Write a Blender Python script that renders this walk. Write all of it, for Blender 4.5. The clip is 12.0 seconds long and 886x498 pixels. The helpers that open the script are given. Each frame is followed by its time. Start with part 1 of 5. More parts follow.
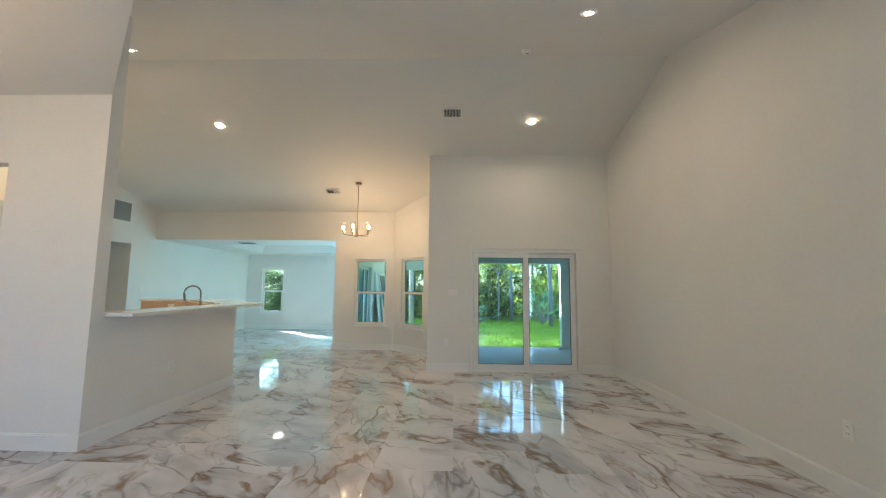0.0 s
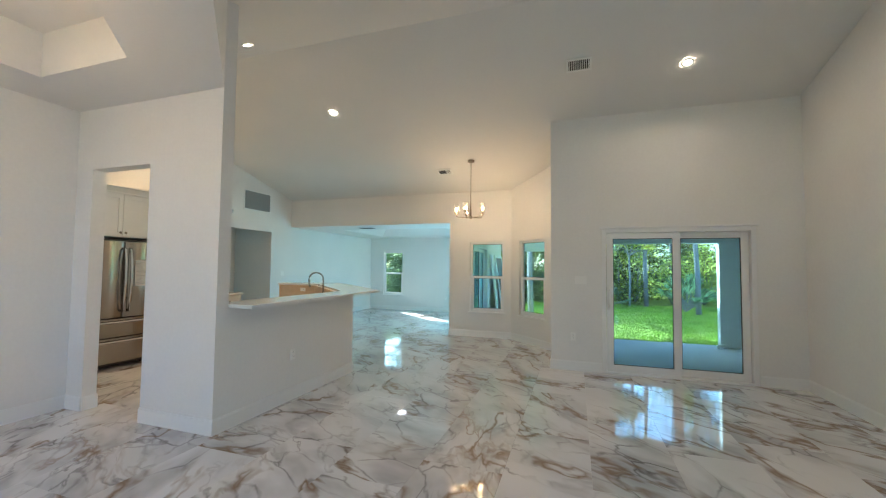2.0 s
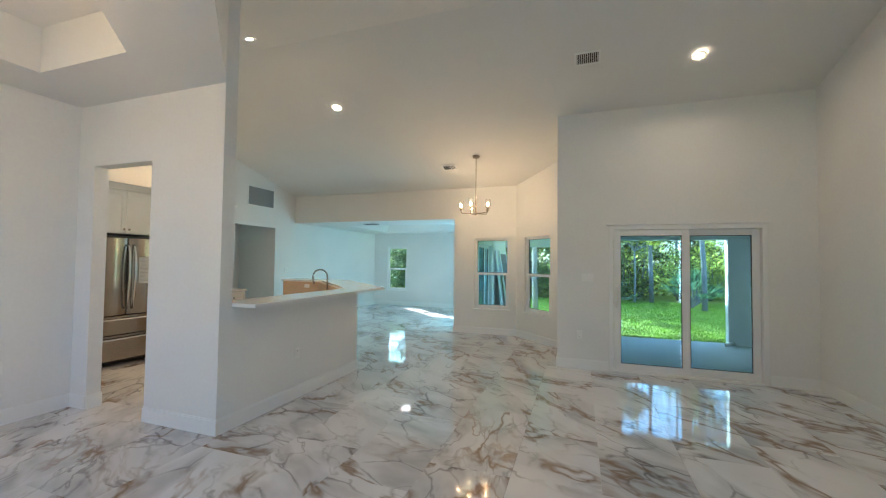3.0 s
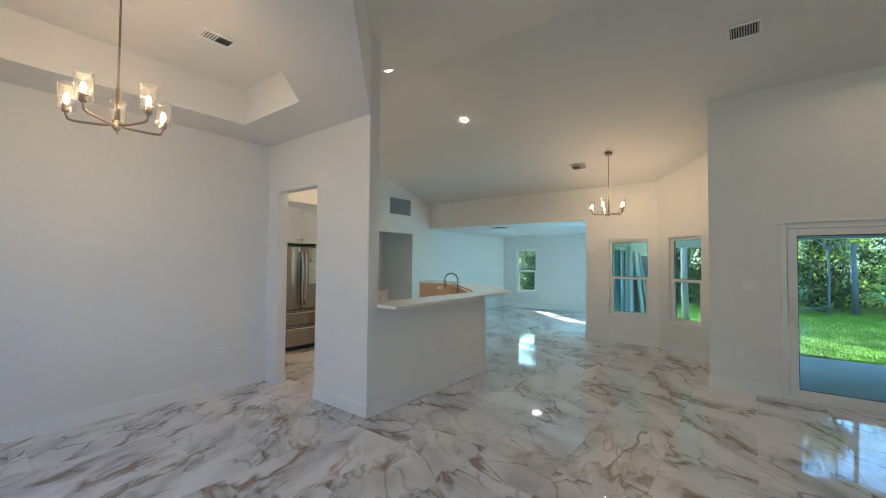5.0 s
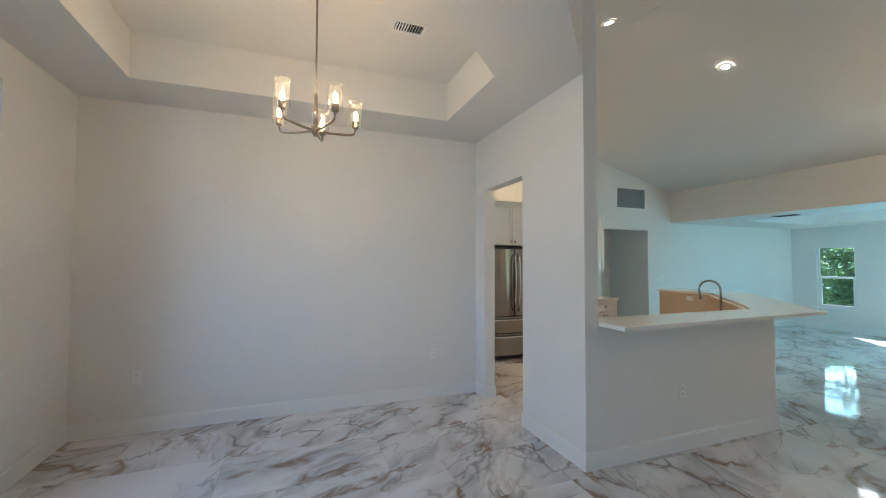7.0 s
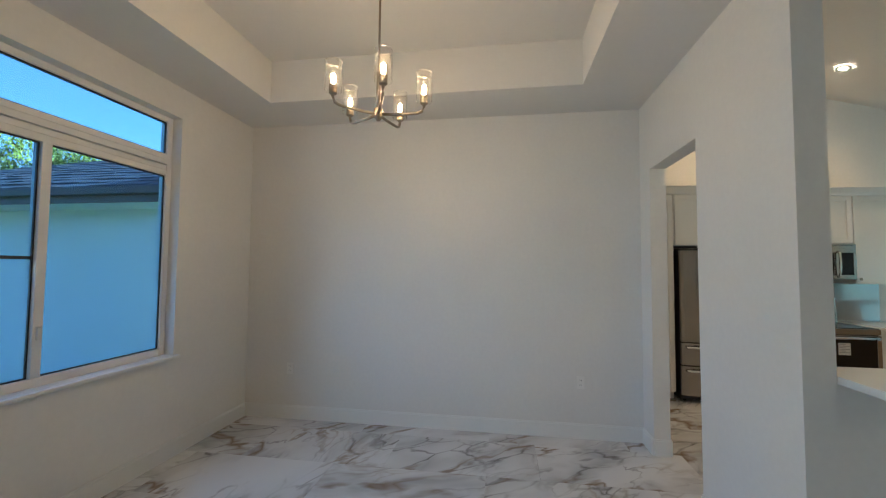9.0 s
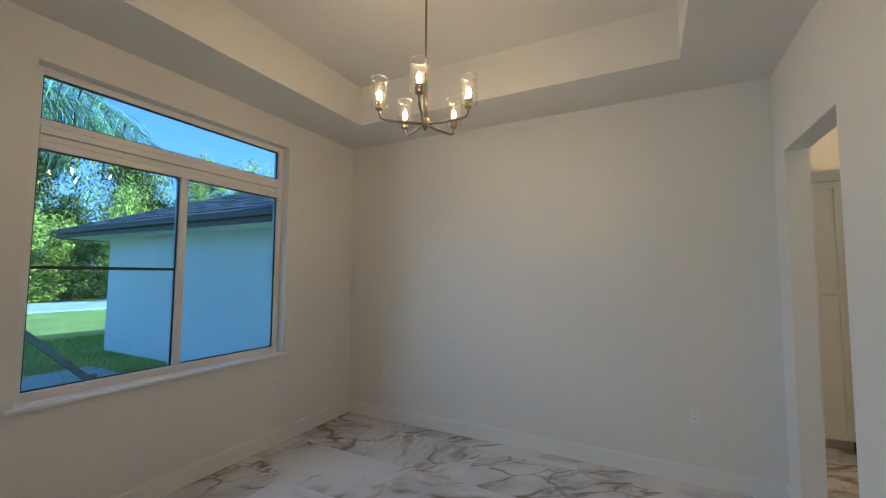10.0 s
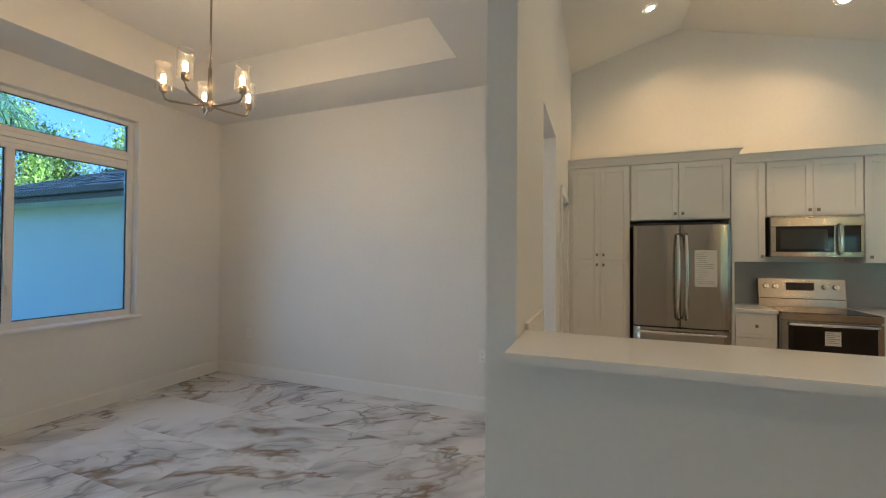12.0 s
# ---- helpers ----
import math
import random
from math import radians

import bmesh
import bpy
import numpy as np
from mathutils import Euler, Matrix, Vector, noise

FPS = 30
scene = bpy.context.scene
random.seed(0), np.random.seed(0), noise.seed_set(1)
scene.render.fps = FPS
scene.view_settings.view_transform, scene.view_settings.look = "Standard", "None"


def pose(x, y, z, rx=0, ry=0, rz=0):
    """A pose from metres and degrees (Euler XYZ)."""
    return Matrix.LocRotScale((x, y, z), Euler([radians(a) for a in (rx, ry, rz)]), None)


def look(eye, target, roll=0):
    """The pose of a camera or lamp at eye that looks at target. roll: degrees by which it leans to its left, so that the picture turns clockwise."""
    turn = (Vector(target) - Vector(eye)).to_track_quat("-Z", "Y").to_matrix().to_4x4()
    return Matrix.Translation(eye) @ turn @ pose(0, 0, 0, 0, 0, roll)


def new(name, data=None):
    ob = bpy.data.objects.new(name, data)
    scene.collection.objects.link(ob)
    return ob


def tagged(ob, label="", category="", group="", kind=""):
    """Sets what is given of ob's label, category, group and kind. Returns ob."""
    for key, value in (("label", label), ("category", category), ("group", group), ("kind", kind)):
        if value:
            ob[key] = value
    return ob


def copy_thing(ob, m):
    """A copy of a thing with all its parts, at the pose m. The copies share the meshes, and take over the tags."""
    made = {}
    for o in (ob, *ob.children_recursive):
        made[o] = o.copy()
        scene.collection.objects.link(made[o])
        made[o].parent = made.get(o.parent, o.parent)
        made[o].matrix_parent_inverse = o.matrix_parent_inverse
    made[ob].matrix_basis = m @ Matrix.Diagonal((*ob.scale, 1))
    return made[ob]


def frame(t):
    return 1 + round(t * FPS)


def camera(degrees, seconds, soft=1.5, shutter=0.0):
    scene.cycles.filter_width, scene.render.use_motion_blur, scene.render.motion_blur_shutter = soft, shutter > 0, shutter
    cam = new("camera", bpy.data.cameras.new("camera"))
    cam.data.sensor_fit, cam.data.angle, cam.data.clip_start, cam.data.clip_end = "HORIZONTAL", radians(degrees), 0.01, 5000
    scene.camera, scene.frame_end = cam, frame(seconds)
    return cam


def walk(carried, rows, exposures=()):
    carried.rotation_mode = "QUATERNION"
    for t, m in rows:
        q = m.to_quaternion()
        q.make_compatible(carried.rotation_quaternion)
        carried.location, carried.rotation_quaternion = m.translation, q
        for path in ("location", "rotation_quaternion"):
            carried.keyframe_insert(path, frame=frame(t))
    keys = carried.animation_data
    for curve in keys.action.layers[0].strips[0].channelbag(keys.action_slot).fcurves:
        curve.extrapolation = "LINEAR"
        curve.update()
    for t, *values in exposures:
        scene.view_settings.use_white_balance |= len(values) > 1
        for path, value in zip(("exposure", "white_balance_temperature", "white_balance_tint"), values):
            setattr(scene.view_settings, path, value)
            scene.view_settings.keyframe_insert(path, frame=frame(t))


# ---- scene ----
cam = camera(96.5, 12.0, soft=1.2)
PATH = [
    (0, (0.101, -0.003, 1.354), (0.035, 1.985, 1.558), 0.6),
    (0.5, (0.094, 0.207, 1.371), (-0.19, 2.176, 1.571), 0.6),
    (1, (0.119, 0.407, 1.443), (-0.357, 2.341, 1.624), 0.6),
    (1.5, (0.076, 0.509, 1.488), (-0.523, 2.413, 1.603), 0.6),
    (2, (-0.013, 0.634, 1.474), (-0.651, 2.527, 1.566), 0.6),
    (2.5, (-0.081, 0.69, 1.482), (-0.73, 2.581, 1.546), 0.6),
    (4.3, (0.065, 0.572, 1.582), (-0.714, 2.412, 1.681), 0.6),
    (4.5, (0.07, 0.534, 1.579), (-0.844, 2.31, 1.671), 0.6),
    (4.6, (0.076, 0.547, 1.597), (-0.903, 2.289, 1.672), 0.6),
    (5, (0.05, 0.601, 1.576), (-1.176, 2.18, 1.636), 0.5),
    (5.5, (-0.122, 0.787, 1.554), (-1.445, 2.286, 1.607), 0.5),
    (6, (-0.322, 0.927, 1.587), (-1.706, 2.369, 1.642), 0.5),
    (6.5, (-0.431, 1.08, 1.606), (-2.037, 2.271, 1.662), 0.3),
    (7, (-0.517, 1.212, 1.585), (-2.391, 1.908, 1.65), 0.2),
    (7.5, (-0.729, 1.332, 1.593), (-2.703, 1.649, 1.663), 0.0),
    (7.7, (-0.777, 1.403, 1.597), (-2.768, 1.574, 1.672), 0.0),
    (9.3, (-1.149, 2.14, 1.56), (-3.099, 1.712, 1.666), 0.5),
    (9.5, (-1.198, 2.195, 1.571), (-3.119, 1.649, 1.686), 0.5),
    (10, (-1.303, 2.443, 1.577), (-3.078, 1.531, 1.708), 0.4),
    (10.5, (-1.303, 2.737, 1.579), (-2.869, 1.502, 1.722), 0.4),
    (11, (-1.284, 3.078, 1.52), (-2.805, 1.79, 1.681), 0.5),
    (11.5, (-1.306, 3.381, 1.468), (-2.969, 2.277, 1.602), 0.3),
    (12, (-1.354, 3.737, 1.464), (-3.219, 3.017, 1.493), 0.4),
]
walk(cam, [(t, look(eye, target, roll)) for t, eye, target, roll in PATH], [(0.0, 2.84, 5950, 13), (0.5, 2.83, 5760, 11), (2.5, 2.77, 5640, 11), (4.5, 2.65, 5500, 12), (5.2, 2.48, 5520, 11), (7.0, 2.56, 5380, 9), (7.6, 2.41, 5450, 9), (9.5, 2.23, 5640, 9), (10.5, 2.11, 5850, 9), (11.0, 2.15, 5850, 9), (12.0, 2.41, 5920, 11)])

# ---- world, sun, exposure ----
SUN_FROM = Vector((-0.74, 0.67, 0.57)).normalized()
world = bpy.data.worlds.new("world")
scene.world = world
world.use_nodes = True
wn = world.node_tree
sky = wn.nodes.new("ShaderNodeTexSky")
sky.sky_type = "NISHITA"
sky.sun_disc = False
sky.dust_density = 2.0
sky.sun_elevation = math.asin(SUN_FROM.z)
sky.sun_rotation = math.atan2(SUN_FROM.x, SUN_FROM.y)
wn.links.new(sky.outputs["Color"], wn.nodes["Background"].inputs["Color"])
wn.nodes["Background"].inputs["Strength"].default_value = 0.15
sun_data = bpy.data.lights.new("sun", "SUN")
sun_data.energy, sun_data.angle, sun_data.color = 5.0, radians(0.6), (1.0, 0.93, 0.82)
sun = new("sun", sun_data)
sun.matrix_world = look((0, 0, 30), Vector((0, 0, 30)) - SUN_FROM)


# ---- materials ----
def material(name, color, rough=0.5, metal=0.0, vary=0.06, grain=30.0, bump=0.0, bump_scale=200.0, spec=0.5, coat=0.0):
    """A painted or plain surface with two scales of tone and a fine relief."""
    m = bpy.data.materials.new(name)
    m.use_nodes = True
    nt = m.node_tree
    b = nt.nodes["Principled BSDF"]
    b.inputs["Roughness"].default_value, b.inputs["Metallic"].default_value = rough, metal
    b.inputs["Specular IOR Level"].default_value = spec
    b.inputs["Coat Weight"].default_value = coat
    co = nt.nodes.new("ShaderNodeTexCoord")
    n1 = nt.nodes.new("ShaderNodeTexNoise")
    n1.inputs["Scale"].default_value, n1.inputs["Detail"].default_value = 1.3, 3
    n2 = nt.nodes.new("ShaderNodeTexNoise")
    n2.inputs["Scale"].default_value, n2.inputs["Detail"].default_value = grain, 5
    mix = nt.nodes.new("ShaderNodeMix")
    mix.data_type = "FLOAT"
    mix.inputs["Factor"].default_value = 0.45
    for n, s in ((n1, "A"), (n2, "B")):
        nt.links.new(co.outputs["Object"], n.inputs["Vector"])
        nt.links.new(n.outputs["Fac"], mix.inputs[s])
    ramp = nt.nodes.new("ShaderNodeValToRGB")
    ramp.color_ramp.elements[0].position, ramp.color_ramp.elements[1].position = 0.3, 0.7
    ramp.color_ramp.elements[0].color = (*[c * (1 - vary) for c in color], 1)
    ramp.color_ramp.elements[1].color = (*[min(1, c * (1 + vary)) for c in color], 1)
    nt.links.new(mix.outputs["Result"], ramp.inputs["Fac"])
    nt.links.new(ramp.outputs["Color"], b.inputs["Base Color"])
    if bump:
        n3 = nt.nodes.new("ShaderNodeTexNoise")
        n3.inputs["Scale"].default_value, n3.inputs["Detail"].default_value = bump_scale, 2
        bp = nt.nodes.new("ShaderNodeBump")
        bp.inputs["Strength"].default_value, bp.inputs["Distance"].default_value = bump, 0.004
        nt.links.new(co.outputs["Object"], n3.inputs["Vector"])
        nt.links.new(n3.outputs["Fac"], bp.inputs["Height"])
        nt.links.new(bp.outputs["Normal"], b.inputs["Normal"])
    return m


def glass_material(name, color, rough=0.0, haze=0.0):
    """A thin pane: clear, lightly tinted, with the mirror gloss of glass."""
    m = bpy.data.materials.new(name)
    m.use_nodes = True
    nt = m.node_tree
    nt.nodes.remove(nt.nodes["Principled BSDF"])
    tr = nt.nodes.new("ShaderNodeBsdfTransparent")
    tr.inputs["Color"].default_value = (*color, 1)
    gl = nt.nodes.new("ShaderNodeBsdfGlossy")
    gl.inputs["Roughness"].default_value = rough
    lw = nt.nodes.new("ShaderNodeLayerWeight")
    lw.inputs["Blend"].default_value = 0.5
    pw = nt.nodes.new("ShaderNodeMath")
    pw.operation = "POWER"
    pw.inputs[1].default_value = 4.0
    fr = nt.nodes.new("ShaderNodeMath")
    fr.operation = "MULTIPLY_ADD"
    fr.inputs[1].default_value, fr.inputs[2].default_value = 0.85, 0.035
    nt.links.new(lw.outputs["Facing"], pw.inputs[0])
    nt.links.new(pw.outputs["Value"], fr.inputs[0])
    mix = nt.nodes.new("ShaderNodeMixShader")
    nt.links.new(fr.outputs["Value"], mix.inputs["Fac"])
    clear = tr.outputs["BSDF"]
    if haze:
        tl = nt.nodes.new("ShaderNodeBsdfTranslucent")
        hz = nt.nodes.new("ShaderNodeMixShader")
        hz.inputs["Fac"].default_value = haze
        nt.links.new(clear, hz.inputs[1])
        nt.links.new(tl.outputs["BSDF"], hz.inputs[2])
        clear = hz.outputs["Shader"]
    nt.links.new(clear, mix.inputs[1])
    nt.links.new(gl.outputs["BSDF"], mix.inputs[2])
    nt.links.new(mix.outputs["Shader"], nt.nodes["Material Output"].inputs["Surface"])
    return m


def glow_material(name, color, strength):
    m = bpy.data.materials.new(name)
    m.use_nodes = True
    b = m.node_tree.nodes["Principled BSDF"]
    b.inputs["Base Color"].default_value = (*color, 1)
    b.inputs["Emission Color"].default_value = (*color, 1)
    b.inputs["Emission Strength"].default_value = strength
    return m


def marble_material():
    """Polished porcelain slab: white ground, grey clouds, brown and grey veins; each tile cut from another place of the print."""
    m = bpy.data.materials.new("marble_tile")
    m.use_nodes = True
    nt = m.node_tree
    L = nt.links.new
    b = nt.nodes["Principled BSDF"]
    b.inputs["Roughness"].default_value = 0.05
    b.inputs["Specular IOR Level"].default_value = 0.5
    co = nt.nodes.new("ShaderNodeTexCoord")
    info = nt.nodes.new("ShaderNodeObjectInfo")
    rnd = nt.nodes.new("ShaderNodeVectorMath")
    rnd.operation = "MULTIPLY"
    comb = nt.nodes.new("ShaderNodeCombineXYZ")
    for s in ("X", "Y", "Z"):
        L(info.outputs["Random"], comb.inputs[s])
    L(comb.outputs["Vector"], rnd.inputs[0])
    rnd.inputs[1].default_value = (37.0, 61.0, 23.0)
    add = nt.nodes.new("ShaderNodeVectorMath")
    L(co.outputs["Object"], add.inputs[0])
    L(rnd.outputs["Vector"], add.inputs[1])
    turn = nt.nodes.new("ShaderNodeMapRange")
    turn.inputs["To Min"].default_value, turn.inputs["To Max"].default_value = radians(15), radians(75)
    L(info.outputs["Random"], turn.inputs["Value"])
    spin = nt.nodes.new("ShaderNodeVectorRotate")
    spin.rotation_type = "Z_AXIS"
    L(add.outputs["Vector"], spin.inputs["Vector"])
    L(turn.outputs["Result"], spin.inputs["Angle"])
    rot = nt.nodes.new("ShaderNodeMapping")
    rot.inputs["Scale"].default_value = (0.52, 1.12, 1.0)
    L(spin.outputs["Vector"], rot.inputs["Vector"])

    def warp(scale, amount, source):
        n = nt.nodes.new("ShaderNodeTexNoise")
        n.inputs["Scale"].default_value, n.inputs["Detail"].default_value = scale, 4
        L(source, n.inputs["Vector"])
        v = nt.nodes.new("ShaderNodeVectorMath")
        v.operation = "MULTIPLY_ADD"
        L(n.outputs["Color"], v.inputs[0])
        v.inputs[1].default_value = (amount, amount, amount)
        L(source, v.inputs[2])
        return v.outputs["Vector"]

    def veins(scale, width, source):
        v = nt.nodes.new("ShaderNodeTexVoronoi")
        v.feature = "DISTANCE_TO_EDGE"
        v.inputs["Scale"].default_value = scale
        L(source, v.inputs["Vector"])
        r = nt.nodes.new("ShaderNodeMapRange")
        r.inputs["From Min"].default_value, r.inputs["From Max"].default_value = 0.0, width
        r.inputs["To Min"].default_value, r.inputs["To Max"].default_value = 1.0, 0.0
        L(v.outputs["Distance"], r.inputs["Value"])
        return r.outputs["Result"]

    def patches(scale, low, high, source):
        n = nt.nodes.new("ShaderNodeTexNoise")
        n.inputs["Scale"].default_value, n.inputs["Detail"].default_value = scale, 3
        L(source, n.inputs["Vector"])
        r = nt.nodes.new("ShaderNodeMapRange")
        r.inputs["From Min"].default_value, r.inputs["From Max"].default_value = low, high
        L(n.outputs["Fac"], r.inputs["Value"])
        return r.outputs["Result"]

    def ridges(scale, width, source, twist=0.4):
        n = nt.nodes.new("ShaderNodeTexNoise")
        n.inputs["Scale"].default_value, n.inputs["Detail"].default_value = scale, 4
        n.inputs["Roughness"].default_value, n.inputs["Distortion"].default_value = 0.55, twist
        L(source, n.inputs["Vector"])
        s = nt.nodes.new("ShaderNodeMath")
        s.operation = "SUBTRACT"
        L(n.outputs["Fac"], s.inputs[0])
        s.inputs[1].default_value = 0.5
        a = nt.nodes.new("ShaderNodeMath")
        a.operation = "ABSOLUTE"
        L(s.outputs["Value"], a.inputs[0])
        r = nt.nodes.new("ShaderNodeMapRange")
        r.inputs["From Max"].default_value = width
        r.inputs["To Min"].default_value, r.inputs["To Max"].default_value = 1.0, 0.0
        L(a.outputs["Value"], r.inputs["Value"])
        return r.outputs["Result"]

    def times(a, c):
        n = nt.nodes.new("ShaderNodeMath")
        n.operation = "MULTIPLY"
        L(a, n.inputs[0])
        if isinstance(c, float):
            n.inputs[1].default_value = c
        else:
            L(c, n.inputs[1])
        return n.outputs["Value"]

    def over(base, color, fac):
        n = nt.nodes.new("ShaderNodeMix")
        n.data_type = "RGBA"
        L(fac, n.inputs["Factor"])
        if isinstance(base, tuple):
            n.inputs["A"].default_value = base
        else:
            L(base, n.inputs["A"])
        n.inputs["B"].default_value = color
        return n.outputs["Result"]

    src = warp(1.3, 0.45, rot.outputs["Vector"])
    fine = warp(5.5, 0.10, src)
    jag = warp(14.0, 0.030, fine)
    band = ridges(1.05, 0.115, src, 0.2)
    core = ridges(1.05, 0.024, jag, 0.2)
    broken = patches(2.2, 0.40, 0.58, fine)
    c = over((0.71, 0.71, 0.715, 1), (0.53, 0.53, 0.545, 1), times(patches(1.1, 0.44, 0.74, src), 0.5))
    c = over(c, (0.30, 0.295, 0.31, 1), times(times(band, patches(2.6, 0.35, 0.60, fine)), 0.68))
    c = over(c, (0.13, 0.115, 0.11, 1), times(times(veins(3.9, 0.052, jag), times(band, broken)), 0.92))
    c = over(c, (0.22, 0.21, 0.21, 1), times(times(ridges(1.6, 0.016, jag, 0.5), patches(1.6, 0.45, 0.60, fine)), 0.8))
    c = over(c, (0.22, 0.145, 0.085, 1), times(times(core, patches(1.3, 0.40, 0.52, src)), 0.9))
    c = over(c, (0.27, 0.18, 0.105, 1), times(times(ridges(1.9, 0.024, fine, 0.3), patches(0.9, 0.53, 0.66, rot.outputs["Vector"])), 0.75))
    L(c, b.inputs["Base Color"])
    return m


def leaf_material(name, color):
    """Foliage: glossy green with light shining through, sun and shade put into each leaf's random tone."""
    m = material(name, color, 0.5, vary=0.5, grain=2, spec=0.12)
    nt = m.node_tree
    b = nt.nodes["Principled BSDF"]
    geo = nt.nodes.new("ShaderNodeNewGeometry")
    hue = nt.nodes.new("ShaderNodeHueSaturation")
    base = b.inputs["Base Color"].links[0].from_socket
    # Near-black to overbright values stand in for shaded and sunlit leaves.
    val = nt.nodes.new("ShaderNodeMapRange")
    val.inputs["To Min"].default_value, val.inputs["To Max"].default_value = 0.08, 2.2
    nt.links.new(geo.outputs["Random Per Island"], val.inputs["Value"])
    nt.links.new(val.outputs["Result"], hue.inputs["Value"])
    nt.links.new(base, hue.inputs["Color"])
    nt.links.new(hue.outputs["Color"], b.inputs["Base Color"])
    tl = nt.nodes.new("ShaderNodeBsdfTranslucent")
    nt.links.new(hue.outputs["Color"], tl.inputs["Color"])
    mix = nt.nodes.new("ShaderNodeMixShader")
    mix.inputs["Fac"].default_value = 0.45
    nt.links.new(b.outputs["BSDF"], mix.inputs[1])
    nt.links.new(tl.outputs["BSDF"], mix.inputs[2])
    nt.links.new(mix.outputs["Shader"], nt.nodes["Material Output"].inputs["Surface"])
    return m


WALL = material("wall_paint", (0.78, 0.77, 0.74), 0.55, bump=0.12, bump_scale=260, vary=0.035)
CEIL = material("ceiling_paint", (0.76, 0.75, 0.72), 0.8, bump=0.25, bump_scale=90, vary=0.02)
TRIM = material("white_trim", (0.82, 0.82, 0.80), 0.32, vary=0.02)
VINYL = material("white_vinyl", (0.80, 0.80, 0.79), 0.3, vary=0.02)
CAB = material("white_lacquer", (0.80, 0.79, 0.76), 0.3, vary=0.02)
QUARTZ = material("white_quartz", (0.82, 0.81, 0.78), 0.12, vary=0.03, grain=90)
STEEL = material("stainless_steel", (0.40, 0.37, 0.335), 0.20, 1.0, vary=0.06, grain=60)
steel_nodes = STEEL.node_tree
around = steel_nodes.nodes.new("ShaderNodeTangent")
around.direction_type, around.axis = "RADIAL", "Z"
steel_bsdf = steel_nodes.nodes["Principled BSDF"]
steel_bsdf.inputs["Anisotropic"].default_value, steel_bsdf.inputs["Anisotropic Rotation"].default_value = 0.8, 0.25
steel_nodes.links.new(around.outputs["Tangent"], steel_bsdf.inputs["Tangent"])
CHROME = material("polished_chrome", (0.75, 0.74, 0.72), 0.12, 1.0, vary=0.03)
NICKEL = material("brushed_nickel", (0.30, 0.26, 0.21), 0.3, 1.0, vary=0.06, grain=80)
BLACK = material("black_glass", (0.01, 0.01, 0.011), 0.06, vary=0.1)
GREY_GLASS = material("dark_grey_glass", (0.035, 0.035, 0.034), 0.12, vary=0.1)
DARK = material("dark_plastic", (0.02, 0.02, 0.02), 0.45, vary=0.15)
GREY = material("grey_paint", (0.30, 0.31, 0.31), 0.6, vary=0.04)
WOOD = material("raw_plywood", (0.58, 0.43, 0.28), 0.55, vary=0.10, grain=14)
PLASTIC = material("white_plastic", (0.84, 0.83, 0.80), 0.35, vary=0.02)
PAPER = material("paper", (0.75, 0.74, 0.70), 0.7, vary=0.03)
INK = material("grey_ink", (0.25, 0.25, 0.25), 0.7, vary=0.05)
SPLASH = material("grey_glass_tile", (0.33, 0.34, 0.34), 0.12, vary=0.06, grain=12)
MARBLE = marble_material()
GROUT = material("grey_grout", (0.60, 0.59, 0.58), 0.7, vary=0.05)
STUCCO = material("white_stucco", (0.78, 0.79, 0.78), 0.85, bump=0.6, bump_scale=60, vary=0.04)
CONCRETE = material("concrete", (0.42, 0.42, 0.41), 0.8, bump=0.3, bump_scale=40, vary=0.12, grain=9)
SHINGLE = material("dark_shingle", (0.07, 0.07, 0.075), 0.85, bump=0.5, bump_scale=80, vary=0.35, grain=25)
FASCIA = material("bronze_fascia", (0.05, 0.05, 0.05), 0.5, vary=0.1)
GRASS = material("lawn_soil", (0.30, 0.32, 0.08), 0.9, vary=0.45, grain=18, bump=0.6, bump_scale=50, spec=0.1)
BLADE = material("grass_blade", (0.24, 0.38, 0.02), 0.7, vary=0.35, grain=3, spec=0.1)
# Shade is put into the dark leaf colour, sunlight into its pale copy.
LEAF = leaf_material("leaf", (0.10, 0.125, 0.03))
LEAF_LIT = leaf_material("leaf_painted_sunlit", (0.44, 0.46, 0.10))
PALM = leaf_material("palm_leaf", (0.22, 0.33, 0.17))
BARK = material("pale_bark", (0.20, 0.19, 0.19), 0.9, vary=0.3, grain=14, bump=0.8, bump_scale=30)
ROAD = material("pale_road", (0.45, 0.44, 0.42), 0.9, vary=0.1, grain=8)
PANE = glass_material("window_glass", (0.70, 0.92, 0.98))
PANE_FRONT = glass_material("tinted_window_glass", (0.43, 0.61, 0.78))
GLASS_RIM = material("polished_glass_rim", (0.55, 0.53, 0.50), 0.08, vary=0.02)
CLEAR = glass_material("clear_glass", (0.99, 0.99, 0.98), haze=0.0025)
BULB_GLASS = glass_material("bulb_glass", (1.0, 0.95, 0.88), haze=0.006)
BULB = glow_material("lamp_bulb", (1.0, 0.68, 0.35), 30.0)
LENS = glow_material("downlight_lens", (1.0, 0.80, 0.55), 14.0)
DISC = glow_material("ceiling_light_diffuser", (1.0, 0.95, 0.88), 2.2)


